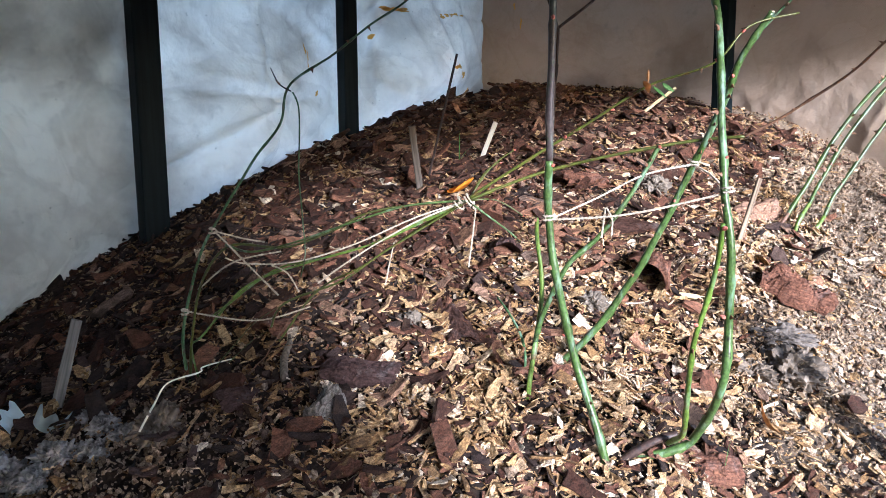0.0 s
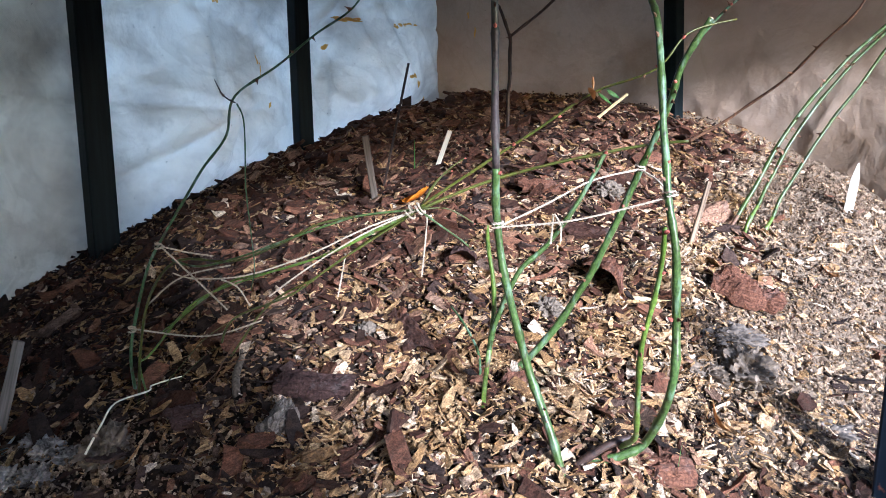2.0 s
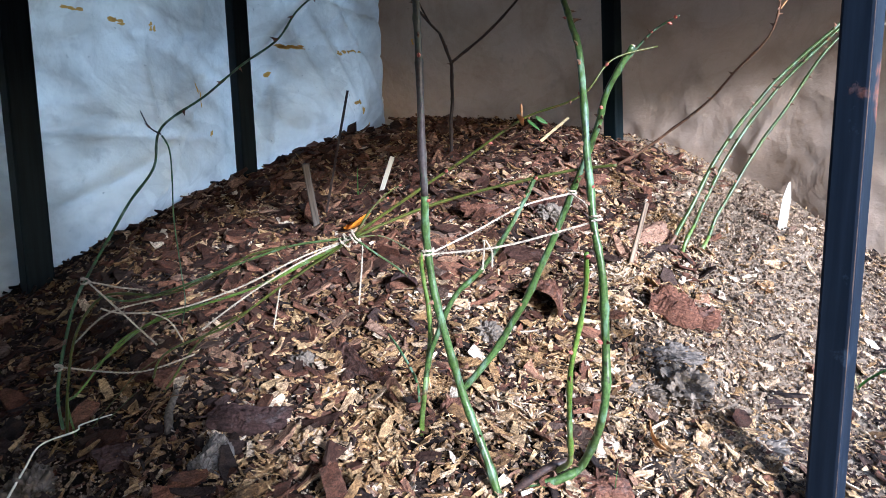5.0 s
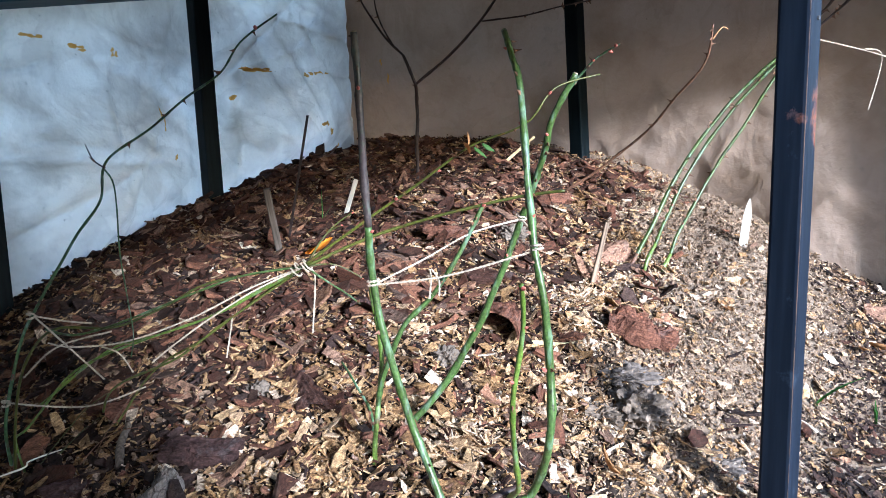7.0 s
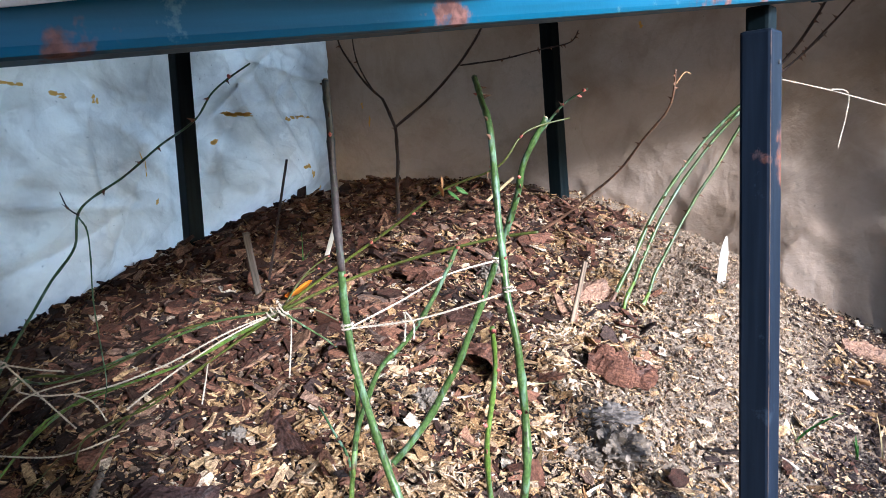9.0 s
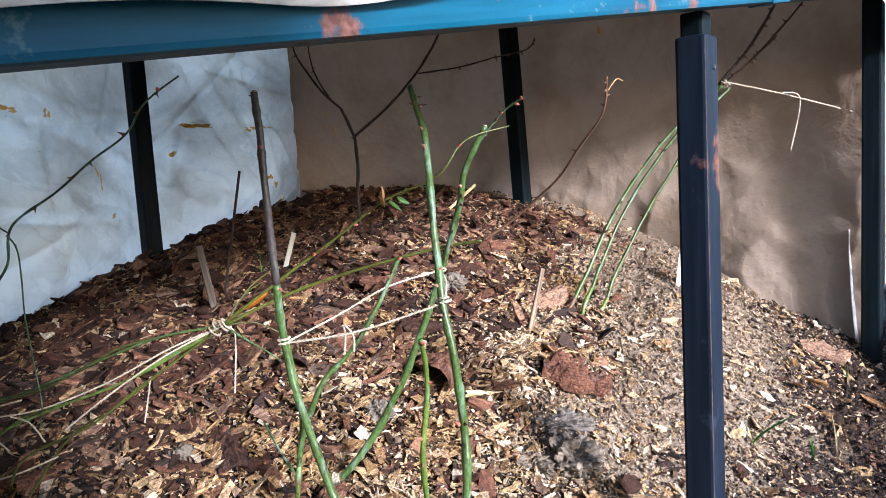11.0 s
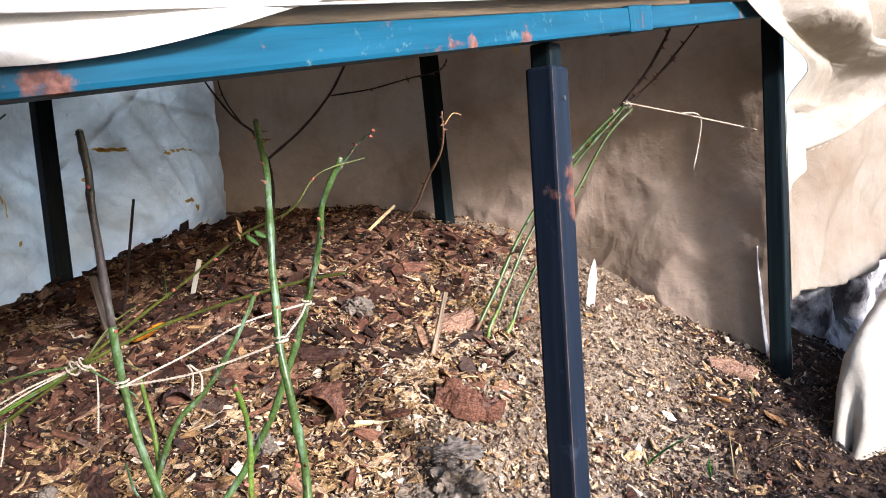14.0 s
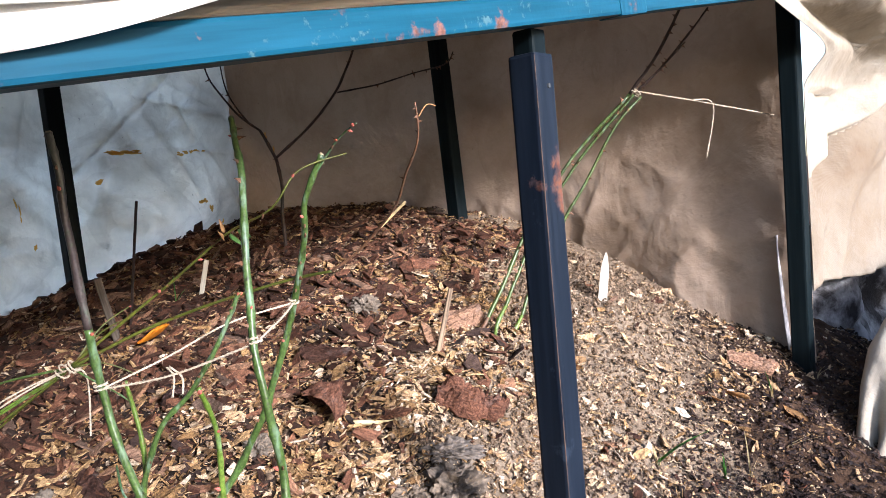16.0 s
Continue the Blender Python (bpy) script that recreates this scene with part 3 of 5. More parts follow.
def left_pos(u, v):
    """Unseen sheet added in front, bent outwards, to shade the bed's left side."""
    x = -1.5 + 1.29 * u
    z = 0.05 + (bar_z(x) + 0.20) * v
    return Vector((x, 0.862 - 0.40 * smoothstep(-0.95, -0.45, x) + 0.02 * math.sin(x * 18) + fold(Vector((x, 3, z)), 1.0), z))


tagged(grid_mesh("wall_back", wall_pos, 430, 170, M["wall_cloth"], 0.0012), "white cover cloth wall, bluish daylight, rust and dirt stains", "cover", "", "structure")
# extra layer added behind the wall, cuts the daylight through its left part
tagged(grid_mesh("wall_back_overlap", lambda u, v: Vector((-1.5 + 1.435 * u, 1.915 - 0.19 * min(0.64, 0.37 - 1.435 * u + 1.065) + 0.02 * math.sin(9 * v), -0.16 + 0.92 * v)), 60, 30, M["wall_cloth"], 0.0012), "second layer of white cover cloth added outside the wall to dim its left part", "cover", "", "structure")
tagged(grid_mesh("wall_end", end_pos, 230, 170, M["end_cloth"], 0.0012), "dirty white cover cloth wall, shade painted as brown, crumpled near the ground", "cover", "", "structure")
tagged(grid_mesh("ceiling", roof_pos, 160, 90, M["roof_cloth"], 0.0012), "white cover cloth roof over the frame", "cover", "", "structure")
tagged(grid_mesh("roof_drape", drape_pos, 200, 14, M["roof_cloth"], 0.0012), "white sunlit cloth edge draped over the blue rail", "cloth")
curtain = tagged(grid_mesh("curtain", flap_pos, 240, 120, M["flap_cloth"], 0.0012), "cream white cloth curtain, stained, shade painted low down, beside the corner leg", "curtain")
curtain.data.materials.append(M["flap_shade_cloth"])
# painted shade: faces under the fold line get the darker copy
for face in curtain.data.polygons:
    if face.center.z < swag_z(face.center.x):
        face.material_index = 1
tagged(grid_mesh("ground_cloth", dirty_pos, 110, 60, M["dirty_cloth"], 0.0012), "grey dirt-stained cloth crumpled on the ground", "cloth")
tagged(grid_mesh("curtain_end", billow_pos, 90, 50, M["flap_cloth"], 0.0012), "bright white cloth heaped in a fold on soil", "cloth")
tagged(grid_mesh("wall_front", left_pos, 60, 40, M["roof_cloth"], 0.0012), "white cloth sheet added out of view to shade the left of the bed", "cover", "", "structure")


def build_plank():
    bm = bmesh.new()
    box(bm, (0.62, 0.085, 0.017), Matrix(), 0.0015)
    ob = part("plank", bm, M["board"])
    ob.matrix_basis = Matrix.Translation((0.24, 0.925, bar_z(0.24) + 0.020)) @ Matrix.Rotation(-math.atan(0.166), 4, "Y")
    tagged(ob, "weathered grey wooden plank lying on the blue rail", "plank")


build_plank()


def stain(at, w, h, seed, parent_wall):
    """A rust print on the cloth: a thin crust in a few ragged specks."""
    rnd = random.Random(seed)
    bm = bmesh.new()
    for _ in range(max(3, int(260 * max(w, h)))):
        cx, cz = at[0] + rnd.uniform(-0.75, 0.75) * w, at[1] + rnd.uniform(-0.75, 0.75) * h
        sx, sz = w * rnd.uniform(0.25, 0.5) + 0.001, h * rnd.uniform(0.4, 0.8) + 0.001
        n = 11
        mid = bm.verts.new(parent_wall(cx, cz))
        vs = []
        for k in range(n):
            a, q = 2 * math.pi * k / n, rnd.uniform(0.4, 1.0)
            vs.append(bm.verts.new(parent_wall(cx + math.cos(a) * sx * q, cz + math.sin(a) * sz * q)))
        for k in range(n):
            bm.faces.new((mid, vs[k], vs[(k + 1) % n]))
    return part("rust_stain", bm, M["rust_stain"])


def on_back(x, z):
    q = wall_pos((x + 1.5) / 2.36, (z + 0.16) / 0.92)
    return q + Vector((0, -0.003, 0))


def on_end(y, z):
    q = end_pos((2.06 - y) / 1.15, (z + 0.16) / 0.92)
    return q + Vector((-0.003, 0, 0))


back_wall, end_wall = bpy.data.objects["wall_back"], bpy.data.objects["wall_end"]
for k, (x, z, w, h) in enumerate(((0.099, 0.467, 0.013, 0.004), (0.160, 0.464, 0.006, 0.006), (0.440, 0.453, 0.032, 0.003), (0.462, 0.451, 0.012, 0.003), (0.553, 0.447, 0.015, 0.0035),
                                  (0.575, 0.450, 0.006, 0.002), (0.388, 0.400, 0.012, 0.004), (0.237, 0.372, 0.0025, 0.010), (0.242, 0.352, 0.0025, 0.010), (0.262, 0.296, 0.006, 0.006), (0.572, 0.350, 0.016, 0.005),
                                  (0.604, 0.330, 0.009, 0.008), (0.657, 0.301, 0.007, 0.010), (0.030, 0.480, 0.018, 0.002), (0.596, 0.452, 0.012, 0.002))):
    stain((x, z), 1.25 * w, 1.25 * h, k, on_back).parent = back_wall
for k, (y, z, w, h) in enumerate(((1.976, 0.485, 0.005, 0.006), (1.962, 0.448, 0.003, 0.010), (1.37, 0.59, 0.007, 0.006))):
    stain((y, z), w, h, 40 + k, on_end).parent = end_wall

# ---- lines of the plants and cords ----
LINES = {
    "cane_a": [(0.033, 1.070, 0.010), (0.030, 1.088, 0.059), (0.023, 1.102, 0.102), (0.014, 1.111, 0.145), (0.007, 1.119, 0.203), (0.002, 1.116, 0.253), (-0.006, 1.111, 0.331), (-0.006, 1.112, 0.367), (-0.010, 1.108, 0.394)],
    "cane_b": [(0.120, 1.110, -0.035), (0.094, 1.059, 0.003), (0.069, 1.012, 0.051), (0.073, 1.001, 0.092), (0.074, 1.001, 0.148), (0.067, 1.001, 0.201), (0.069, 1.009, 0.237), (0.078, 1.023, 0.286), (0.096, 1.044, 0.355), (0.102, 1.057, 0.380), (0.109, 1.069, 0.400)],
    "cane_c": [(0.094, 1.195, 0.029), (0.125, 1.170, 0.074), (0.152, 1.146, 0.130), (0.165, 1.128, 0.180), (0.175, 1.110, 0.233), (0.176, 1.094, 0.266), (0.175, 1.079, 0.302), (0.170, 1.067, 0.332), (0.176, 1.047, 0.368)],
    "cane_c_twig": [(0.173, 1.054, 0.353), (0.184, 1.034, 0.378), (0.186, 1.011, 0.389)],
    "cane_d": [(0.052, 1.146, 0.142), (0.062, 1.144, 0.159), (0.083, 1.130, 0.184), (0.109, 1.112, 0.232), (0.121, 1.103, 0.261)],
    "cane_f": [(0.038, 1.162, 0.056), (0.052, 1.165, 0.116), (0.052, 1.172, 0.170), (0.048, 1.170, 0.197)],
    "twig_g": [(0.060, 1.191, 0.065), (0.041, 1.185, 0.099), (0.054, 1.224, 0.113)],
    "arch_h": [(0.036, 1.250, 0.205), (0.063, 1.221, 0.232), (0.091, 1.187, 0.261), (0.111, 1.157, 0.286), (0.129, 1.123, 0.310), (0.139, 1.072, 0.328), (0.157, 1.055, 0.356), (0.191, 1.032, 0.367)],
    "arch_i": [(0.036, 1.250, 0.203), (0.079, 1.214, 0.226), (0.123, 1.169, 0.245), (0.171, 1.109, 0.262), (0.194, 1.069, 0.268), (0.207, 1.041, 0.288), (0.204, 0.997, 0.318), (0.185, 0.961, 0.345), (0.172, 0.934, 0.366), (0.161, 0.923, 0.392)],
    "cane_r1": [(0.553, 1.221, 0.106), (0.611, 1.207, 0.185), (0.661, 1.190, 0.264), (0.721, 1.142, 0.360), (0.777, 1.076, 0.441), (0.783, 1.038, 0.485), (0.783, 0.996, 0.545), (0.777, 0.988, 0.558)],
    "cane_r2": [(0.577, 1.200, 0.125), (0.626, 1.195, 0.192), (0.675, 1.179, 0.267), (0.731, 1.139, 0.354), (0.788, 1.075, 0.441), (0.807, 1.027, 0.485), (0.822, 0.973, 0.546)],
    "cane_r3": [(0.597, 1.186, 0.112), (0.637, 1.179, 0.174), (0.683, 1.156, 0.251), (0.726, 1.124, 0.328), (0.761, 1.091, 0.401), (0.790, 1.065, 0.436)],
    "tree_trunk": [(0.542, 1.603, 0.307), (0.572, 1.644, 0.366), (0.552, 1.627, 0.408), (0.530, 1.631, 0.456)],
    "tree_r": [(0.548, 1.621, 0.408), (0.599, 1.582, 0.459), (0.624, 1.540, 0.509), (0.609, 1.481, 0.548)],
    "tree_r2": [(0.628, 1.539, 0.509), (0.622, 1.432, 0.513), (0.688, 1.393, 0.524), (0.747, 1.359, 0.542), (0.592, 1.230, 0.533)],
    "left_twig": [(-0.182, 1.403, 0.077), (-0.165, 1.399, 0.147), (-0.148, 1.383, 0.187), (-0.125, 1.363, 0.237), (-0.107, 1.339, 0.273), (-0.105, 1.321, 0.307), (-0.079, 1.288, 0.333), (-0.064, 1.258, 0.355), (-0.050, 1.226, 0.373), (-0.047, 1.200, 0.393), (-0.035, 1.166, 0.411)],
    "left_twig2": [(-0.124, 1.282, 0.300), (-0.114, 1.291, 0.284), (-0.111, 1.300, 0.237), (-0.105, 1.304, 0.187), (-0.101, 1.310, 0.158), (-0.101, 1.319, 0.136)],
    "left_twig3": [(-0.116, 1.301, 0.301), (-0.117, 1.319, 0.307), (-0.117, 1.335, 0.320)],
    "tw3": [(-0.159, 1.371, 0.176), (-0.130, 1.307, 0.126)],
    "tw4": [(-0.180, 1.398, 0.098), (-0.128, 1.360, 0.089), (-0.084, 1.335, 0.101)],
    "tw5": [(-0.157, 1.426, 0.109), (-0.144, 1.371, 0.145)],
    "tie": [(0.771, 1.065, 0.444), (0.830, 1.004, 0.423), (1.039, 0.941, 0.393)],
    "tietail": [(0.818, 1.000, 0.424), (0.853, 0.986, 0.414), (0.847, 0.998, 0.340)],
    "bun1": [(-0.150, 1.370, 0.160), (-0.103, 1.345, 0.159), (-0.066, 1.326, 0.173), (-0.034, 1.307, 0.191), (0.012, 1.273, 0.200), (0.036, 1.250, 0.203)],
    "bun2": [(-0.150, 1.410, 0.085), (-0.096, 1.384, 0.128), (-0.058, 1.352, 0.142), (-0.021, 1.318, 0.158), (0.013, 1.282, 0.182), (0.036, 1.250, 0.203)],
    "bun3": [(-0.100, 1.370, 0.060), (-0.064, 1.354, 0.110), (-0.029, 1.327, 0.135), (0.009, 1.295, 0.170), (0.029, 1.269, 0.192), (0.036, 1.250, 0.203)],
    "bun4": [(-0.165, 1.400, 0.070), (-0.125, 1.386, 0.116), (-0.075, 1.354, 0.139), (-0.033, 1.320, 0.155), (0.007, 1.284, 0.181), (0.036, 1.250, 0.203)],
    "bun5": [(-0.120, 1.345, 0.085), (-0.107, 1.341, 0.107), (-0.060, 1.317, 0.127), (-0.019, 1.293, 0.158), (0.016, 1.269, 0.185), (0.036, 1.250, 0.203)],
    "bun6": [(-0.155, 1.360, 0.165), (-0.134, 1.349, 0.158), (-0.097, 1.333, 0.166), (-0.051, 1.310, 0.183), (-0.006, 1.283, 0.198), (0.036, 1.250, 0.203)],
    "stubs": [(0.036, 1.250, 0.203), (0.056, 1.227, 0.182), (0.068, 1.212, 0.167)],
}


def thorn_mesh(h=0.0055):
    bm = bmesh.new()
    prof = [(0.0, 0.0010, 0.0022), (0.35, 0.0005, 0.0011), (1.0, 0.00008, 0.00012)]
    rings = []
    for t, a, b in prof:
        rings.append([bm.verts.new((math.cos(k * math.pi / 3) * a, math.sin(k * math.pi / 3) * b - 0.0012 * t * t, t * h)) for k in range(6)])
    for p, q in zip(rings, rings[1:]):
        for k in range(6):
            bm.faces.new((p[k], p[(k + 1) % 6], q[(k + 1) % 6], q[k]))
    me = bpy.data.meshes.new("thorn")
    bm.to_mesh(me)
    bm.free()
    me.materials.append(M["thorn"])
    return me


def bud_mesh():
    bm = bmesh.new()
    bmesh.ops.create_icosphere(bm, subdivisions=2, radius=0.0028)
    for v in bm.verts:
        v.co.z = v.co.z * 1.9 + 0.003
        k = 1 - smoothstep(0.002, 0.009, v.co.z) * 0.75
        v.co.x *= k * (1 + 0.2 * math.sin(5 * math.atan2(v.co.y, v.co.x)))
        v.co.y *= k
    me = bpy.data.meshes.new("bud")
    bm.to_mesh(me)
    bm.free()
    me.materials.append(M["bud"])
    return me


THORN, BUD = thorn_mesh(), bud_mesh()


def side_pose(line, f, turn, r, lean=20):
    """Pose on the side of a stem at fraction f of its length, its z pointing outwards."""
    i = min(max(int(f * (len(line) - 1)), 0), len(line) - 2)
    d = (line[i + 1] - line[i]).normalized()
    u = d.cross(Vector((0.3, 0.2, 0.93))).normalized()
    out = Matrix.Rotation(radians(turn), 3, d) @ u
    z = (out + d * math.tan(radians(lean)) * 0.6).normalized()
    x = d.cross(z).normalized()
    m = Matrix((x, z.cross(x), z)).transposed().to_4x4()
    m.translation = line[i].lerp(line[i + 1], f * (len(line) - 1) - i) + out * r * 0.85
    return m


def cane(name, bush, line, radius, material, thorns=0, buds=(), seed=0, label="", sides=10, sink=0.0, size=1.0, wig=0.0018):
    rnd = random.Random(seed)
    radius = tuple((0.57 if radius[0] > 0.004 else 0.48) * q for q in radius)
    pts = [Vector(q) for q in line]
    if sink:
        pts.insert(0, pts[0] + Vector((0.002, 0.002, -sink)))
    run = spline(pts, 7)
    run = [q + Vector((noise.noise(q * 23), noise.noise(q * 23 + Vector((9, 0, 0))), 0)) * wig for q in run]
    ob = part(name, tube(bmesh.new(), run, radius, sides, 0.16, 0.22, origin=bush.location), material, bush, label, True)
    r0, r1 = radius if isinstance(radius, tuple) else (radius, radius)
    to = Matrix.Translation(-bush.location)
    for k in range(thorns):
        f = rnd.uniform(0.12, 0.98)
        piece("thorn", THORN, ob, to @ side_pose(run, f, rnd.uniform(0, 360), r0 + (r1 - r0) * f) @ Matrix.Scale(size * rnd.uniform(0.6, 1.25), 4))
    for f, turn in buds:
        piece("bud", BUD, ob, to @ side_pose(run, f, turn, r0 + (r1 - r0) * f, 45) @ Matrix.Scale(size * rnd.uniform(0.36, 0.60), 4))
    return ob, run


def cut_end(cane_ob, bush, run, r):
    bm = bmesh.new()
    d = (run[-1] - run[-2]).normalized()
    tube(bm, [run[-1] - d * 0.0006, run[-1] + d * 0.0009], (r * 0.85, r * 0.72), 9, 0.1, origin=bush.location)
    part("cut_end", bm, M["cut"], cane_ob, "pale pruned wood")


def leaf_bm(length, width, curl=0.3, teeth=9, origin=None):
    bm = bmesh.new()
    n = 12
    rows = []
    for i in range(n + 1):
        t = i / n
        w = width * (math.sin(math.pi * t ** 0.8) ** 0.9) * (1 + 0.10 * ((i % 2) - 0.5)) + 0.0002
        z = curl * length * (t - 0.3) ** 2
        rows.append([bm.verts.new((s * w, t * length, z + abs(s) * w * 0.45)) for s in (-1, -0.5, 0, 0.5, 1)])
    for a, b in zip(rows, rows[1:]):
        for k in range(4):
            bm.faces.new((a[k], a[k + 1], b[k + 1], b[k]))
    bmesh.ops.solidify(bm, geom=bm.faces[:], thickness=0.0004)
    return bm


def build_main_rose():
    g = ground_z(0.05, 1.08)
    b = root("rose_bush", (0.05, 1.08, g), "pruned rose bush with thick green thorny canes", "rose bush", "rose bushes")
    o, run = cane("cane", b, LINES["cane_a"][:6], (0.0062, 0.0052), M["cane"], 9, ((0.55, 40), (0.98, 150)), 1, sink=0.05)
    o, run = cane("cane", b, [LINES["cane_a"][5]] + LINES["cane_a"][6:], (0.0052, 0.0044), M["cane_top"], 3, ((0.15, -70), (0.52, 110), (0.75, -60)), 2, "purplish brown pruned tip")
    cut_end(o, b, run, 0.0024)
    foot = [(0.045, 1.078, -0.015), (0.062, 1.063, 0.012), (0.080, 1.045, 0.020), (0.093, 1.030, 0.034)]
    o, run = cane("cane", b, foot + LINES["cane_b"][3:], (0.0066, 0.0042), M["cane"], 22, ((0.45, 30), (0.55, -60), (0.68, 200), (0.78, 60), (0.9, 20), (0.93, 130)), 3)
    cut_end(o, b, run, 0.0023)
    o, run = cane("cane", b, [(0.042, 1.080, -0.01), (0.050, 1.068, 0.012), (0.066, 1.052, 0.030), (0.083, 1.040, 0.036)], (0.0058, 0.0062), M["cane_dark"], 0, (), 4, "dead brown stub", sink=0.01)
    o, run = cane("cane", b, [(0.075, 1.043, 0.030), (0.059, 1.020, 0.053), (0.035, 1.005, 0.100), (0.022, 0.992, 0.152), (0.014, 0.978, 0.198), (0.002, 0.970, 0.226)], (0.0042, 0.0026), M["cane_lime"], 8, ((0.6, 30), (0.78, 150), (0.95, -40), (0.98, 120)), 5, "thin bright green shoot with red buds")
    o, run = cane("cane", b, LINES["cane_c"], (0.0065, 0.0044), M["cane"], 16, ((0.5, 30), (0.72, 200), (0.84, 60)), 6, sink=0.05)
    cut_end(o, b, run, 0.0024)
    o, run = cane("cane", b, LINES["cane_c_twig"], (0.0027, 0.0012), M["twig_green"], 5, ((0.5, 30), (0.75, 150), (0.9, 20)), 7)
    o, run = cane("cane", b, LINES["cane_f"], (0.0046, 0.0030), M["cane_lime"], 7, (), 8, sink=0.05)
    o, run = cane("cane", b, [(0.045, 1.163, 0.088), (0.049, 1.156, 0.120)] + LINES["cane_d"][1:], (0.0044, 0.0032), M["cane"], 6, ((0.98, 40), (0.98, 190)), 9)
    o, run = cane("cane", b, LINES["twig_g"], (0.0030, 0.0018), M["twig_green"], 4, (), 10, sink=0.03)


def build_left_rose():
    b = root("rose_bush", (-0.16, 1.39, ground_z(-0.16, 1.39)), "low rose bush bundled with twine, thin green stems", "rose bush", "rose bushes")
    for k in range(1, 7):
        pts = LINES["bun%d" % k]
        foot = Vector((-0.186 + 0.004 * k, 1.403 - 0.003 * k, 0.01))
        mid = foot.lerp(Vector(pts[0]), 0.55) + Vector((-0.010, 0.0, 0.018))
        cane("cane", b, ([foot, mid] if k in (1, 4) else []) + pts, (0.0022 if k > 2 else 0.0026, 0.0021), M[("cane_olive", "cane_lime", "cane_olive", "cane_lime", "cane_olive", "cane_right")[k - 1]], 3, (), 20 + k, sides=7, size=0.6)
    o, run = cane("cane", b, LINES["arch_h"], (0.0030, 0.0013), M["cane_olive"], 6, ((0.3, 20), (0.45, 160), (0.83, 20)), 30)
    for f, t, L, mat, nm in ((0.56, 30, 0.020, "dry_leaf", "dry_leaf"), (0.58, 100, 0.017, "leaf", "leaf"), (0.60, 140, 0.013, "leaf", "leaf"), (0.57, -20, 0.016, "dry_leaf", "dry_leaf")):
        lf = part(nm, leaf_bm(L, L * 0.27), M[mat], o, "", True)
        lf.matrix_basis = Matrix.Translation(-b.location) @ side_pose(run, f, t, 0.002, 40) @ Matrix.Rotation(radians(80), 4, "X")
    cane("cane", b, LINES["arch_i"][:5], (0.0031, 0.0027), M["cane_olive"], 4, (), 31, size=0.6)
    o, run = cane("cane", b, LINES["arch_i"][4:], (0.0027, 0.0014), M["cane_brown"], 12, (), 32, "dried reddish brown tip", size=0.55)
    cane("cane", b, [run[-4], run[-3] + Vector((0.006, -0.004, 0.004)), run[-2] + Vector((0.016, -0.004, 0.000))], (0.0012, 0.0006), M["dry_leaf"], 0, (), 33)
    cane("cane", b, LINES["stubs"], (0.0022, 0.0012), M["cane"], 2, (), 34)
    for k, (dx, dy, dz) in enumerate(((0.06, 0.00, 0.045), (0.045, -0.03, -0.015), (0.07, 0.03, 0.03))):
        q = Vector(LINES["bun1"][-1])
        cane("cane", b, [q, q + Vector((dx, dy, dz)) * 0.5 + Vector((0, 0, 0.008)), q + Vector((dx, dy, dz))], (0.0018, 0.0010), M["cane_olive"], 2, ((0.97, 20),), 35 + k, sides=6, size=0.6)
    o, run = cane("cane", b, LINES["left_twig"], (0.0030, 0.0014), M["twig_green"], 10, ((0.95, 10),), 42, sink=0.05)
    cane("cane", b, LINES["left_twig2"], (0.0014, 0.0009), M["twig_green"], 2, (), 43)
    cane("cane", b, LINES["left_twig3"], (0.0014, 0.0008), M["cane_dark"], 1, (), 44)
    rnd = random.Random(5)
    for k in range(4):
        x, y = -0.165 + rnd.uniform(-0.01, 0.07), 1.40 - rnd.uniform(0, 0.05)
        z = ground_z(x, y)
        d = Vector((rnd.uniform(0.02, 0.09), rnd.uniform(-0.05, 0.02), rnd.uniform(0.03, 0.07)))
        q = Vector((x, y, z))
        cane("cane", b, [q, q + d * 0.5 + Vector((0, 0, 0.012)), q + d], (0.0012, 0.0007), M[rnd.choice(("cane_olive", "twig_green", "cane_brown"))], 1, (), 50 + k, sides=6, sink=0.02)


def build_right_rose():
    b = root("rose_bush", (0.577, 1.203, ground_z(0.577, 1.203)), "rose bush of three leaning green canes with thorns", "rose bush", "rose bushes")
    for k, (nm, r) in enumerate((("cane_r1", 0.0052), ("cane_r2", 0.0046), ("cane_r3", 0.0044))):
        pts = LINES[nm]
        cane("cane", b, [pts[0], tuple(0.5 * (a + c) for a, c in zip(pts[0], pts[1]))], (r * 1.05, r), M["cane_brown" if k == 0 else "cane_lime"], 2, (), 60 + k, "brown woody foot" if k == 0 else "", sink=0.06)
        cut = 5 if k < 2 else len(pts)
        start = [tuple(0.55 * a + 0.45 * c for a, c in zip(pts[0], pts[1]))]
        cane("cane", b, start + pts[1:cut], (r, r * 0.8), M["cane_right"], 20, (), 63 + k, size=1.25)
        if k < 2:
            cane("cane", b, pts[cut - 1:], (r * 0.8, r * 0.55), M["cane_dark"], 14, (), 66 + k, "dark thorny upper end", size=1.2)
    q = LINES["cane_r2"]
    cane("cane", b, [q[4], (0.80, 1.035, 0.475), (0.815, 1.005, 0.505)], (0.0035, 0.002), M["cane_dark"], 6, (), 70)


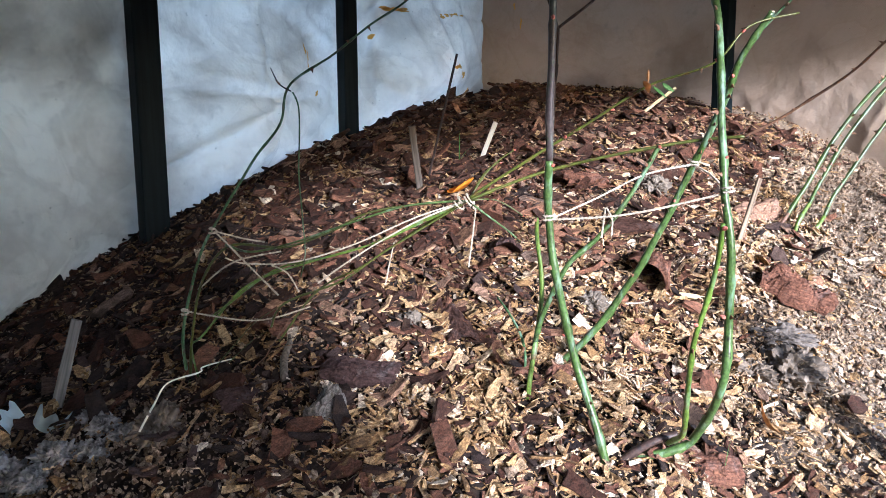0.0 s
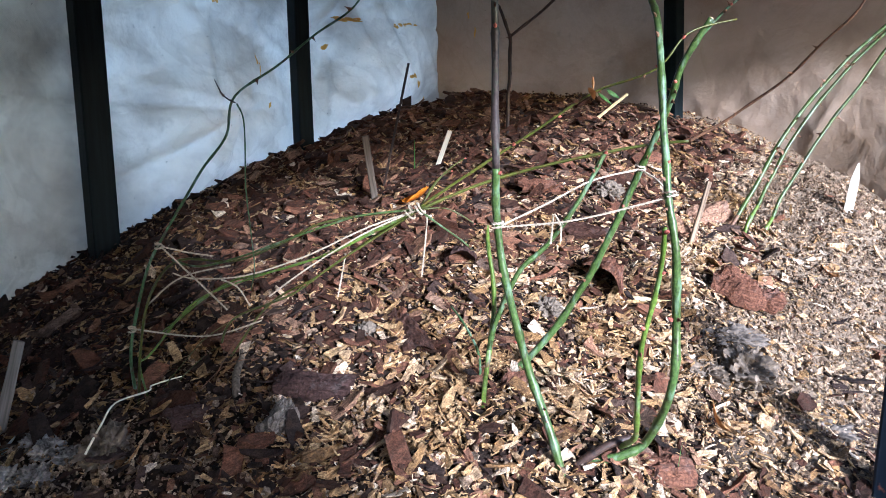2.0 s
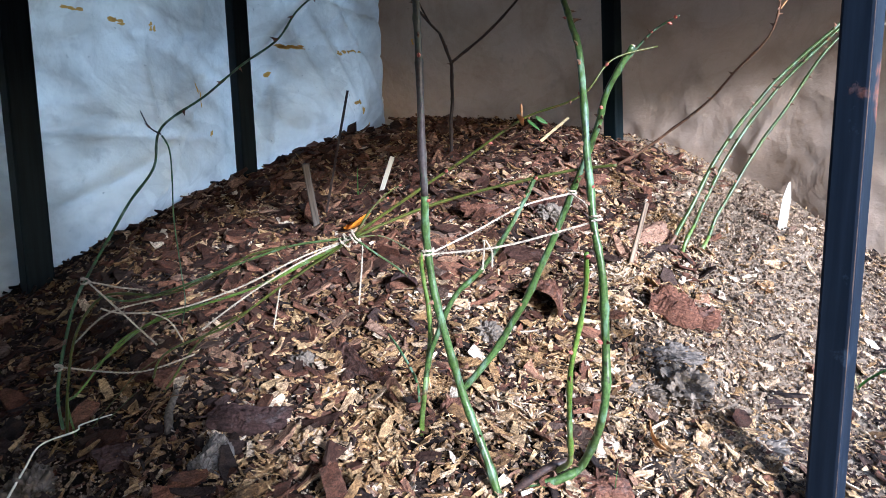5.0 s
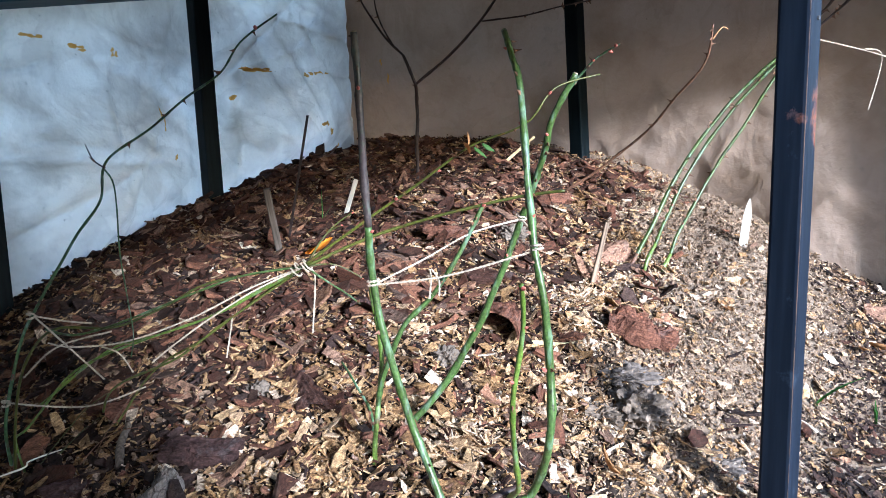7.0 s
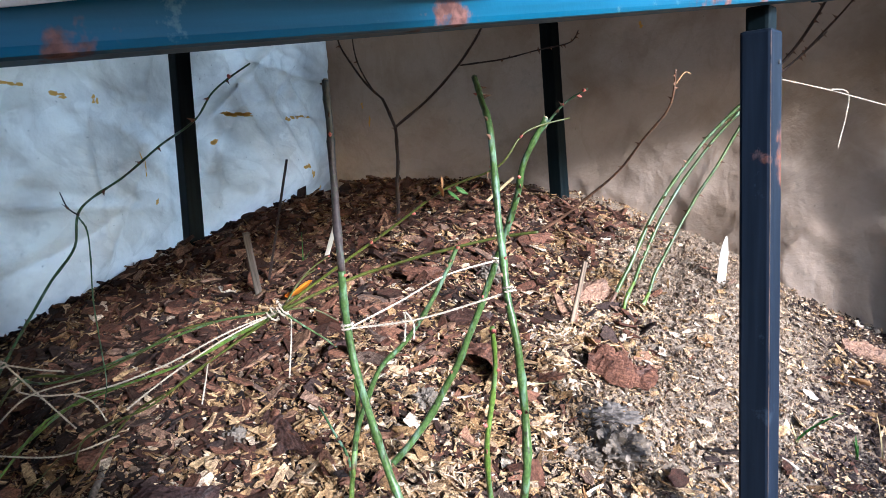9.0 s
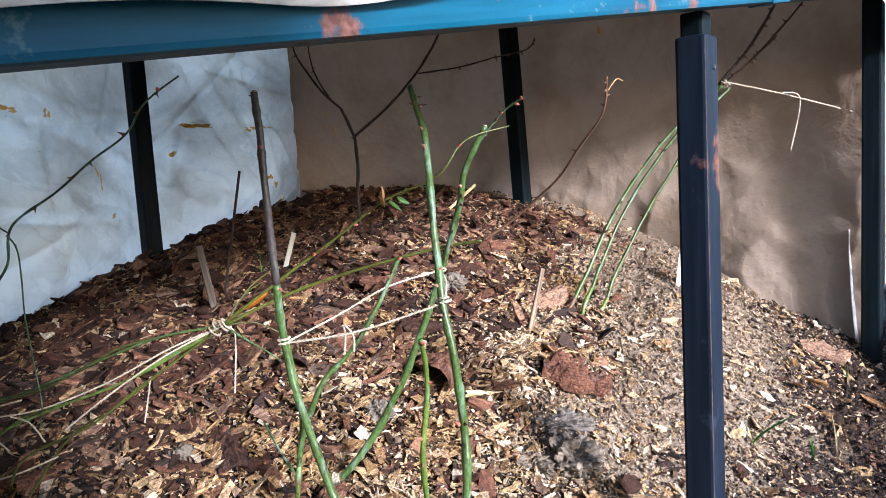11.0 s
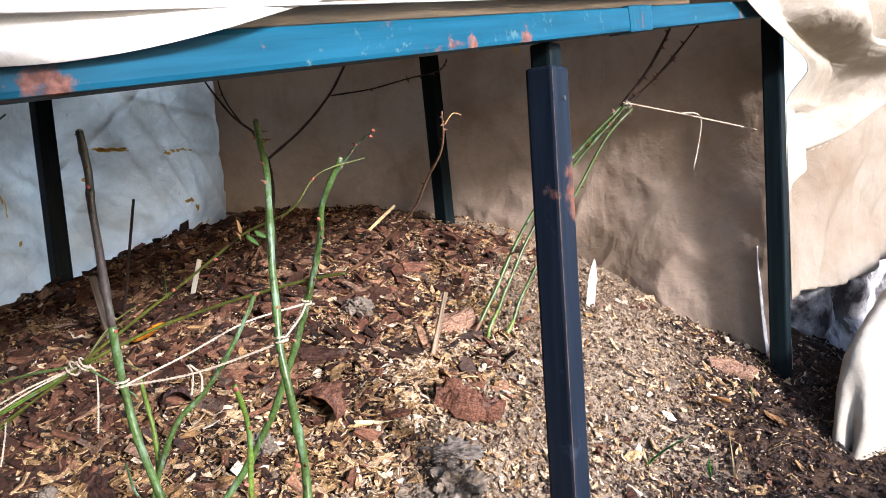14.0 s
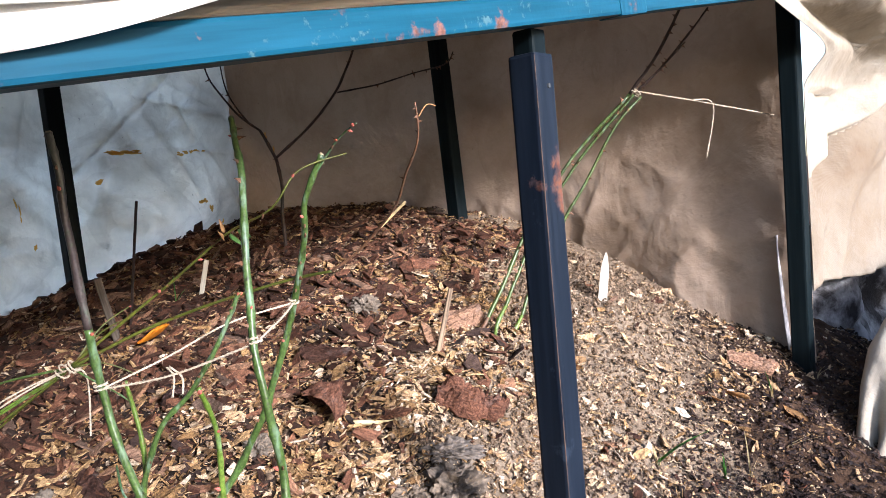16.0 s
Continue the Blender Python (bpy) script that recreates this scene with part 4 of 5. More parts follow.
def build_shrub():
    b = root("bare_shrub", (0.545, 1.63, ground_z(0.545, 1.63)), "bare dark brown shrub with forked thorny branches", "shrub")
    t = LINES["tree_trunk"]
    cane("trunk", b, [(0.560, 1.636, 0.26), (0.562, 1.636, 0.33), t[1], t[2]], (0.0058, 0.0050), M["cane_dark"], 5, (), 80, sink=0.06)
    cane("branch", b, t[2:], (0.0048, 0.0042), M["cane_dark"], 3, (), 81)
    cane("branch", b, [t[3], (0.490, 1.630, 0.482), (0.468, 1.640, 0.515), (0.453, 1.648, 0.547), (0.44, 1.65, 0.60)], (0.0040, 0.0026), M["cane_dark"], 8, (), 82)
    cane("branch", b, [(0.512, 1.630, 0.466), (0.482, 1.630, 0.502), (0.468, 1.63, 0.54), (0.465, 1.63, 0.60)], (0.0030, 0.0018), M["cane_dark"], 5, (), 83)
    cane("branch", b, LINES["tree_r"] + [(0.615, 1.45, 0.60)], (0.0042, 0.0032), M["cane_dark"], 8, (), 84)
    cane("branch", b, [LINES["tree_r2"][0], (0.655, 1.47, 0.512), (0.690, 1.42, 0.524), (0.735, 1.385, 0.536), (0.748, 1.375, 0.556)], (0.0030, 0.0019), M["cane_dark"], 16, (), 85)


build_main_rose()
build_left_rose()
build_right_rose()
build_shrub()


# ---- cords ----
def twine(lines, label, seed, r=0.00056):
    first = Vector(lines[0][0])
    th = root("twine", first, label, "twine", "garden twine")
    for k, pts in enumerate(lines):
        part("strand", cord(spline(pts, 8), r, first, seed=seed + k), M["twine"], th)
    return th


def wrap(at, axis, r, turns=2.5, rise=0.004):
    """A cord wound round a stem."""
    at, d = Vector(at), Vector(axis).normalized()
    u = d.cross(Vector((0.2, 0.9, 0.3))).normalized()
    v = d.cross(u)
    n = int(turns * 12)
    return [tuple(at + (u * math.cos(k * math.pi / 6) + v * math.sin(k * math.pi / 6)) * r + d * (rise * k / 12)) for k in range(n + 1)]


a_mid, b_mid, c_mid = (0.006, 1.118, 0.207), (0.069, 1.008, 0.236), (0.176, 1.106, 0.242)
twine([[a_mid, (0.060, 1.118, 0.219), (0.112, 1.110, 0.236), c_mid], [a_mid, (0.035, 1.065, 0.216), b_mid], [c_mid, (0.13, 1.06, 0.240), b_mid],
       wrap(a_mid, (0, 0, 1), 0.0044, 1.5, 0.003), wrap(b_mid, (0.1, 0.1, 1), 0.0042, 1.3, 0.003), wrap(c_mid, (0, -0.3, 1), 0.0043, 1.3, 0.003),
       [(0.048, 1.098, 0.215), (0.056, 1.105, 0.205), (0.052, 1.103, 0.190)], [(0.050, 1.098, 0.215), (0.060, 1.100, 0.204), (0.058, 1.098, 0.192)]],
      "natural jute twine tied round the green rose canes", 1)
kn = (0.036, 1.250, 0.203)
twine([wrap(kn, (0.6, -0.6, 0.5), 0.0058, 1.6, 0.003), wrap((0.03, 1.256, 0.199), (0.5, -0.7, 0.6), 0.0062, 1.2, 0.005), [kn, (0.048, 1.252, 0.196), (0.052, 1.258, 0.175), (0.050, 1.262, 0.135)],
       [kn, (-0.005, 1.278, 0.182), (-0.045, 1.312, 0.150), (-0.078, 1.330, 0.124)], [kn, (0.00, 1.282, 0.186), (-0.04, 1.325, 0.158), (-0.09, 1.352, 0.142), (-0.13, 1.372, 0.142), (-0.150, 1.372, 0.150)],
       [(-0.012, 1.300, 0.160), (-0.012, 1.305, 0.145), (-0.018, 1.306, 0.118)]],
      "jute twine knotted round the bundled rose stems", 20)
twine([LINES["tw3"], LINES["tw4"], LINES["tw5"] + [(-0.10, 1.36, 0.152)], [(-0.159, 1.371, 0.176), (-0.135, 1.362, 0.168), (-0.118, 1.356, 0.164)], [(-0.09, 1.345, 0.114), (-0.098, 1.352, 0.132), (-0.11, 1.36, 0.140)],
       wrap((-0.163, 1.366, 0.176), (0, -0.3, 1), 0.0030, 1.3), wrap((-0.181, 1.398, 0.096), (0, -0.3, 1), 0.0032, 1.3)],
      "pale jute twine looped round low rose stems", 40)
twine([LINES["tie"], LINES["tietail"], wrap((0.781, 1.072, 0.441), (0.5, -0.5, 0.6), 0.008, 1.5)], "old thin twine from rose canes to the leg", 60, 0.0006)


# ---- stakes, labels and bits on the ground ----
def stake(a, b, w, thick, mat, name, label, category, seed=0, point=False):
    rnd = random.Random(seed)
    a, b = Vector(a), Vector(b)
    L = (b - a).length
    bm = bmesh.new()
    n = 10
    rows = []
    for i in range(n + 1):
        t = i / n
        k = 1.0
        if point:
            k = min(1, 0.15 + (1 - t) * 3.2)
        s = 1 + 0.06 * rnd.uniform(-1, 1)
        rows.append([bm.verts.new((x * w / 2 * k * s, y * thick / 2, t * L + rnd.uniform(-0.02, 0.02) * w)) for x, y in ((-1, -0.7), (-0.7, -1), (0.7, -1), (1, -0.7), (1, 0.7), (0.7, 1), (-0.7, 1), (-1, 0.7))])
    for p, q in zip(rows, rows[1:]):
        for k in range(8):
            bm.faces.new((p[k], p[(k + 1) % 8], q[(k + 1) % 8], q[k]))
    bm.faces.new(rows[0][::-1])
    bm.faces.new(rows[-1])
    ob = part(name, bm, M[mat])
    d = (b - a).normalized()
    x = d.cross(Vector((0.66, 0.74, 0.05))).normalized()
    m = Matrix((x, d.cross(x), d)).transposed().to_4x4()
    m.translation = a
    ob.matrix_basis = m
    return tagged(ob, label, category)


stake((0.228, 1.568, 0.12), (0.199, 1.559, 0.254), 0.009, 0.006, "wood", "wooden_stake", "grey weathered wooden stake stuck in bark mulch", "stake", 1)
stake((0.482, 1.231, 0.095), (0.526, 1.230, 0.195), 0.0065, 0.0045, "split_wood", "wooden_stake", "split grey wooden stake beside a bark chip", "stake", 2)
stake((0.374, 1.612, 0.195), (0.371, 1.577, 0.256), 0.007, 0.002, "white_wood", "plant_marker", "pale wooden marker stick in bark mulch", "marker", 3)
stake((-0.294, 1.478, -0.04), (-0.258, 1.473, 0.085), 0.0098, 0.004, "wood_grey", "wooden_stake", "flat grey wooden stake beside a torn label", "stake", 4)
stake((0.245, 1.59, 0.15), (0.248, 1.524, 0.351), 0.0032, 0.0032, "cane_dark", "dead_twig", "thin black dead twig standing in the mulch", "twig", 5)

tag = stake((0.762, 1.139, 0.125), (0.788, 1.139, 0.211), 0.014, 0.0012, "tag_white", "plant_label", "white plastic plant label with dark marks", "plant label", 6, True)
for k in range(5):
    bm = box(bmesh.new(), (0.0022, 0.0004, 0.0030), Matrix.Translation((0.001, -0.0009, 0.036 + k * 0.0075)))
    part("mark", bm, M["mark"], tag)


def curled(bm, r, h, a0, a1, at, lean):
    n = 12
    lo, hi = [], []
    for i in range(n + 1):
        a = radians(a0 + (a1 - a0) * i / n)
        top = h * (1 + 0.25 * math.sin(i * 1.3))
        lo.append(bm.verts.new(lean @ Vector((math.cos(a) * r, math.sin(a) * r, 0)) + at))
        hi.append(bm.verts.new(lean @ Vector((math.cos(a) * r * 1.1, math.sin(a) * r * 1.1, top)) + at))
    for i in range(n):
        bm.faces.new((lo[i], lo[i + 1], hi[i + 1], hi[i]))


bm = bmesh.new()
lean = Euler((0.5, 0.35, 0)).to_matrix()
curled(bm, 0.013, 0.022, 180, 330, Vector((0, 0, -0.004)), lean)
curled(bm, 0.015, 0.018, 60, 150, Vector((-0.016, 0.004, -0.004)), Euler((0.1, -0.5, 0.4)).to_matrix())
bmesh.ops.solidify(bm, geom=bm.faces[:], thickness=0.0007)
lab = part("torn_label", bm, M["tag_blue"], None, "", True)
lab.location = (-0.296, 1.442, ground_z(-0.296, 1.442) + 0.012)
tagged(lab, "torn bluish white plastic label curled on dark soil", "label")


def ground_line(pts, up):
    return [Vector((x, y, ground_z(x, y) + up)) for x, y in pts]


def bent_twig(name, pts, r, mat, label, category="twig", up=0.006, ends=None):
    run = spline(ground_line(pts, up), 6)
    if ends:
        for i, q in enumerate(run):
            q.z += ends * math.sin(math.pi * i / (len(run) - 1))
    ob = part(name, tube(bmesh.new(), run, r, 7, 0.25, 0.1), M[mat], None, "", True)
    tagged(ob, label, category)


bent_twig("root_strand", [(-0.246, 1.337), (-0.225, 1.363), (-0.207, 1.379), (-0.180, 1.372), (-0.170, 1.389), (-0.146, 1.379)], (0.0010, 0.0006), "white_wood", "pale wiry root strand on dark mulch", "root", 0.015, 0.004)
bent_twig("dead_twig", [(-0.118, 1.325), (-0.106, 1.349), (-0.09, 1.368), (-0.078, 1.39)], (0.0045, 0.0025), "wood", "crooked grey dead twig lying on mulch")
bent_twig("dead_twig", [(0.255, 1.095), (0.285, 1.070), (0.30, 1.045)], (0.0028, 0.0018), "cane_brown", "short brown twig lying by a clod")
bent_twig("dead_twig", [(0.30, 1.19), (0.33, 1.165), (0.352, 1.155)], (0.0030, 0.002), "straw", "short pale twig lying on wood chips")
stake((0.700, 1.585, 0.245), (0.754, 1.525, 0.313), 0.0052, 0.004, "straw", "dead_twig", "short pale dry stick leaning out of the mulch", "twig", 7)
bent_twig("dead_twig", [(0.13, 1.60), (0.165, 1.63), (0.19, 1.66)], (0.0018, 0.001), "white_wood", "thin pale twig lying on bark mulch")
bent_twig("dead_twig", [(-0.255, 1.64), (-0.225, 1.66), (-0.2, 1.66)], (0.0012, 0.0008), "wood", "thin grey twig on dark soil")


def slab(name, at, size, rot, mat, label, category, seed, ragged=0.18):
    """A broken piece of bark: layered, ragged, hollowed."""
    bm = bmesh.new()
    nu, nv = 24, 15
    off = Vector((seed * 3.1, seed * 1.7, 0))

    def outline(i, j):
        u, v = 2 * i / nu - 1, 2 * j / nv - 1
        k = 1 + ragged * noise.noise(Vector((u * 2.4, v * 2.4, 0)) + off)
        r = max(abs(u), abs(v))
        lim = 1 / max(1e-3, math.hypot(u, v) / max(r, 1e-3)) if r else 1
        e = 0.72 + 0.28 * lim
        return u * e * k * size[0] / 2, v * e * k * size[1] / 2

    top, bot = [], []
    for j in range(nv + 1):
        a, b = [], []
        for i in range(nu + 1):
            x, y = outline(i, j)
            edge = max(abs(2 * i / nu - 1), abs(2 * j / nv - 1))
            h = size[2] * (1 - 0.55 * edge ** 4) + 0.5 * size[2] * noise.noise(Vector((x * 60, y * 140, 0)) + off) + 0.25 * size[2] * noise.noise(Vector((x * 200, y * 330, 1)) + off)
            h += 0.55 * size[2] * math.floor(2.6 * noise.noise(Vector((x * 26, y * 75, 5)) + off)) / 1.6
            a.append(bm.verts.new((x, y, h - 3.0 * y * y / max(size[1], 0.01) * 0.35)))
            b.append(bm.verts.new((x * 0.97, y * 0.97, -0.2 * size[2] - 3.0 * y * y / max(size[1], 0.01) * 0.35)))
        top.append(a)
        bot.append(b)
    for j in range(nv):
        for i in range(nu):
            bm.faces.new((top[j][i], top[j][i + 1], top[j + 1][i + 1], top[j + 1][i]))
            bm.faces.new((bot[j][i], bot[j + 1][i], bot[j + 1][i + 1], bot[j][i + 1]))
    rim = [(0, i) for i in range(nu)] + [(j, nu) for j in range(nv)] + [(nv, i) for i in range(nu, 0, -1)] + [(j, 0) for j in range(nv, 0, -1)]
    for k in range(len(rim)):
        (j, i), (q, p) = rim[k], rim[(k + 1) % len(rim)]
        bm.faces.new((top[j][i], bot[j][i], bot[q][p], top[q][p]))
    bmesh.ops.recalc_face_normals(bm, faces=bm.faces[:])
    ob = part(name, bm, mat)
    ob.matrix_basis = pose(at[0], at[1], ground_z(at[0], at[1]) + at[2], *rot)
    return tagged(ob, label, category, "bark pieces")


def bark_tint(name, c, grain=(55, 330, 300)):
    """Weathered bark: plated, with dark cracks, flaky fibres and dusty patches."""
    a = Mat(name, 0.9, spec=0.2)
    f = a.noise(1.0, 8, a.coords(grain), 0.7)
    n = a.noise(60, 6, rough=0.7)
    fine = a.noise(420, 4, rough=0.7)
    crack = a.node("ShaderNodeTexVoronoi", Scale=1.0)
    crack.feature = "DISTANCE_TO_EDGE"
    a.link(a.coords((38, 150, 90)), crack.inputs["Vector"])
    col = a.ramp(f, [(0.30, tuple(v * 0.40 for v in c)), (0.5, c), (0.70, tuple(min(1, v * 1.45) for v in c))])
    col = a.mix(a.grey(n, 0.55, 0.72), col, tuple(0.55 * v + 0.06 for v in c))
    col = a.mix(1.0, col, a.ramp(crack.outputs["Distance"], [(0.0, (0.62, 0.58, 0.56)), (0.07, (1, 1, 1))]), "MULTIPLY")
    col = a.mix(1.0, col, a.ramp(fine, [(0.32, (0.5, 0.48, 0.47)), (0.62, (1.2, 1.2, 1.2))]), "MULTIPLY")
    a.colour(col)
    a.bump(a.mix(0.5, f, fine), 0.005, 1.0)
    return a.m


RED, UMBER, PURP, TAN, GREY = bark_tint("bark_red", (0.165, 0.076, 0.048)), bark_tint("bark_umber", (0.075, 0.038, 0.028)), bark_tint("bark_purple", (0.062, 0.035, 0.031)), bark_tint("bark_tan", (0.30, 0.18, 0.12)), bark_tint("bark_grey", (0.20, 0.18, 0.16))
slab("bark_piece", (0.412, 1.110, 0.019), (0.078, 0.042, 0.014), (8, 14, -66), RED, "large reddish brown bark piece on pale wood chips", "bark", 1)
slab("bark_piece", (0.300, 1.222, 0.020), (0.085, 0.050, 0.009), (42, 6, 40), RED, "upright split red bark piece in the mulch", "bark", 2, 0.3)
slab("bark_piece", (0.566, 1.250, 0.012), (0.062, 0.045, 0.006), (30, -12, -30), TAN, "tan flat bark piece beside the rose canes", "bark", 3)
slab("bark_piece", (0.055, 1.285, 0.008), (0.075, 0.035, 0.006), (10, -10, 70), UMBER, "dark brown bark piece below the twine", "bark", 4)
slab("bark_piece", (-0.062, 1.284, 0.010), (0.070, 0.032, 0.008), (12, 6, -45), PURP, "purplish brown bark piece on wood chips", "bark", 5)
slab("bark_piece", (-0.085, 1.392, 0.012), (0.046, 0.028, 0.002), (14, 10, 15), RED, "thin red bark flake on dark mulch", "bark", 6)
slab("bark_piece", (0.110, 1.030, 0.006), (0.062, 0.040, 0.006), (10, 4, -38), RED, "reddish bark piece among pale chips", "bark", 7)
slab("bark_piece", (0.885, 0.965, 0.010), (0.070, 0.030, 0.010), (18, 20, -60), TAN, "weathered bark piece at the foot of the cloth", "bark", 8)
slab("bark_piece", (-0.11, 1.262, 0.010), (0.036, 0.028, 0.012), (14, -6, 30), GREY, "grey weathered wood lump on chips", "bark", 9)
slab("bark_piece", (0.085, 1.165, 0.006), (0.032, 0.020, 0.006), (10, 12, 10), RED, "small red bark piece by the canes", "bark", 10)
slab("bark_piece", (0.16, 1.075, 0.006), (0.030, 0.022, 0.006), (10, 12, 50), RED, "small red bark piece on pale chips", "bark", 11)
slab("bark_piece", (0.40, 1.42, 0.012), (0.070, 0.034, 0.007), (16, 8, -20), RED, "brown bark piece high on the mulch", "bark", 12)
slab("bark_piece", (0.50, 1.38, 0.012), (0.060, 0.030, 0.007), (22, -8, 30), UMBER, "dark bark piece high on the mulch", "bark", 13)
slab("bark_piece", (0.36, 1.30, 0.010), (0.066, 0.026, 0.007), (14, 8, -35), UMBER, "long dark bark piece on the mulch", "bark", 14)
slab("bark_piece", (0.19, 1.36, 0.010), (0.062, 0.034, 0.006), (12, 18, 60), PURP, "purplish bark piece on the mulch", "bark", 15)
slab("bark_piece", (-0.16, 1.33, 0.008), (0.044, 0.030, 0.005), (12, 5, 5), PURP, "dark purple bark flake on mulch", "bark", 16)
slab("bark_piece", (0.66, 1.40, 0.012), (0.062, 0.030, 0.007), (20, 8, -15), RED, "red bark piece near the cloth wall", "bark", 17)


def clod(at, r, mat, label, seed):
    bm = bmesh.new()
    bmesh.ops.create_icosphere(bm, subdivisions=5, radius=1.0)
    o = Vector((seed * 2.3, 0, seed))
    for v in bm.verts:
        n = 0.45 * noise.noise(v.co * 1.4 + o) + 0.34 * noise.noise(v.co * 3.4 + o) + 0.26 * noise.noise(v.co * 8 + o) + 0.12 * noise.noise(v.co * 17 + o) + 0.06 * noise.noise(v.co * 36 + o)
        v.co = v.co * (1 + n)
        v.co = Vector((v.co.x * r[0], v.co.y * r[1], v.co.z * r[2]))
    ob = part("soil_clod", bm, mat)
    ob.matrix_basis = pose(at[0], at[1], ground_z(at[0], at[1]) + at[2] - 0.25 * r[2], 0, 0, seed * 40)
    tagged(ob, label, "clod", "soil clods")


EARTH = plain("clod_earth", (0.140, 0.112, 0.086), 0.65, 110, 0.95, 0.1, bump=0.004)
DARKEARTH = plain("clod_dark", (0.135, 0.115, 0.098), 0.7, 110, 0.95, 0.1, bump=0.004)
GREYEARTH = plain("clod_grey", (0.200, 0.188, 0.180), 0.8, 150, 0.95, 0.1, bump=0.005)
STONY = plain("clod_stony", (0.15, 0.125, 0.10), 0.45, 120, 0.95, 0.1, bump=0.004)
clod((0.315, 1.065, 0.004), (0.040, 0.030, 0.020), EARTH, "grey brown soil clod among wood chips", 1)
clod((0.275, 1.085, 0.000), (0.026, 0.022, 0.015), EARTH, "soil clod with fibres among wood chips", 2)
clod((0.345, 1.100, -0.003), (0.034, 0.022, 0.010), DARKEARTH, "dark flat ashy clod beside bark", 3)
clod((0.488, 1.365, 0.008), (0.019, 0.017, 0.016), STONY, "grey stony clod high on the mulch", 4)
for k, (x, y, q) in enumerate(((-0.345, 1.415, 0.020), (-0.265, 1.415, 0.013), (-0.30, 1.385, 0.018), (-0.335, 1.40, 0.024), (-0.262, 1.392, 0.014), (-0.345, 1.44, 0.018), (-0.275, 1.37, 0.015), (-0.25, 1.365, 0.012), (-0.32, 1.37, 0.016))):
    clod((x, y, 0.003), (q, q * 0.85, q * 0.7), GREYEARTH, "crumbly grey soil clod near the stake", 20 + k)
clod((-0.225, 1.355, 0.000), (0.026, 0.022, 0.020), EARTH, "grey soil clod on dark mulch", 6)
clod((-0.37, 1.45, 0.000), (0.024, 0.020, 0.015), GREYEARTH, "dark grey soil clod near the wall", 7)
clod((0.02, 1.315, 0.004), (0.014, 0.012, 0.011), STONY, "small grey clod below the rose bundle", 8)
clod((0.33, 0.985, -0.006), (0.036, 0.028, 0.013), DARKEARTH, "dark soil clod at the foot of the leg", 9)
clod((0.205, 1.235, 0.004), (0.018, 0.016, 0.012), STONY, "small grey clod in the mulch", 10)


def lying_leaf(at, length, rot, mat, label, wide=0.3, curl=0.5):
    ob = part("fallen_leaf", leaf_bm(length, length * wide, curl), M[mat], None, "", True)
    ob.matrix_basis = pose(at[0], at[1], ground_z(at[0], at[1]) + at[2], *rot)
    tagged(ob, label, "leaf", "fallen leaves")


lying_leaf((0.208, 1.482, 0.022), 0.055, (10, -26, -82), "orange", "bright orange fallen leaf on bark mulch", 0.34, 0.3)
lying_leaf((0.60, 1.085, 0.008), 0.034, (10, 15, -30), "dry_leaf", "reddish brown fallen leaf on sandy soil", 0.28)
lying_leaf((0.790, 0.935, 0.008), 0.034, (12, 20, 40), "dry_leaf", "tan fallen leaf on dark soil", 0.4)
lying_leaf((0.745, 0.960, 0.006), 0.026, (8, -15, 100), "dry_leaf", "small tan fallen leaf on dark soil", 0.35)
lying_leaf((0.80, 0.865, 0.006), 0.040, (8, 10, -20), "dry_leaf", "brown fallen leaf on dark soil", 0.3)
lying_leaf((0.20, 1.015, 0.012), 0.030, (30, 30, 20), "dry_leaf", "curled brown leaf among wood chips", 0.3, 1.1)


# ---- grass tufts on the open ground ----
def tuft(at, blades, label, seed, mat="grass"):
    rnd = random.Random(seed)
    z = ground_z(*at)
    t = root("grass_tuft", (at[0], at[1], z), label, "grass", "grass tufts")
    for dx, dy, h, w in blades:
        bm = bmesh.new()
        n = 9
        rows = []
        side = Vector((-dy, dx, 0)).normalized() if (dx or dy) else Vector((1, 0, 0))
        side = (side + Vector((0.5, -0.5, 0))).normalized()
        for i in range(n + 1):
            s = i / n
            c = Vector((dx * s ** 1.4, dy * s ** 1.4, h * (s - 0.25 * s * s) - 0.006 * (i == 0)))
            k = w * (1 - s ** 2.2) + 0.00015
            rows.append([bm.verts.new(c + side * (k * q) + Vector((0, 0, abs(q) * k * 0.5))) for q in (-1, 0, 1)])
        for p, q in zip(rows, rows[1:]):
            for k in range(2):
                bm.faces.new((p[k], p[k + 1], q[k + 1], q[k]))
        bmesh.ops.solidify(bm, geom=bm.faces[:], thickness=0.0003)
        part("blade", bm, M[rnd.choice((mat, mat, "straw")) if len(blades) > 2 else mat], t, "", True)


tuft((0.560, 0.962), ((0.075, -0.035, 0.035, 0.0048), (0.01, 0.01, 0.030, 0.0012), (0.0, -0.01, 0.022, 0.0014)), "broad green grass blade with short shoots", 1)
tuft((0.640, 0.915), ((0.006, 0.004, 0.040, 0.0014), (-0.004, 0.004, 0.034, 0.0012), (0.010, 0.0, 0.028, 0.0012)), "small green grass tuft on dark soil", 2)
tuft((0.830, 0.918), ((0.002, 0.006, 0.050, 0.0016), (-0.010, 0.0, 0.032, 0.0018), (0.012, 0.004, 0.045, 0.0010), (-0.016, 0.004, 0.065, 0.0010)), "green and straw grass tuft beside the leg", 3)
tuft((0.655, 0.890), ((0.02, 0.012, 0.075, 0.0009), (0.006, -0.01, 0.045, 0.0008)), "dry straw stalks on dark soil", 4, "straw")
tuft((0.735, 0.875), ((0.05, -0.02, 0.012, 0.0012), (0.035, -0.035, 0.016, 0.0010)), "dry straw stalks lying on dark soil", 5, "straw")
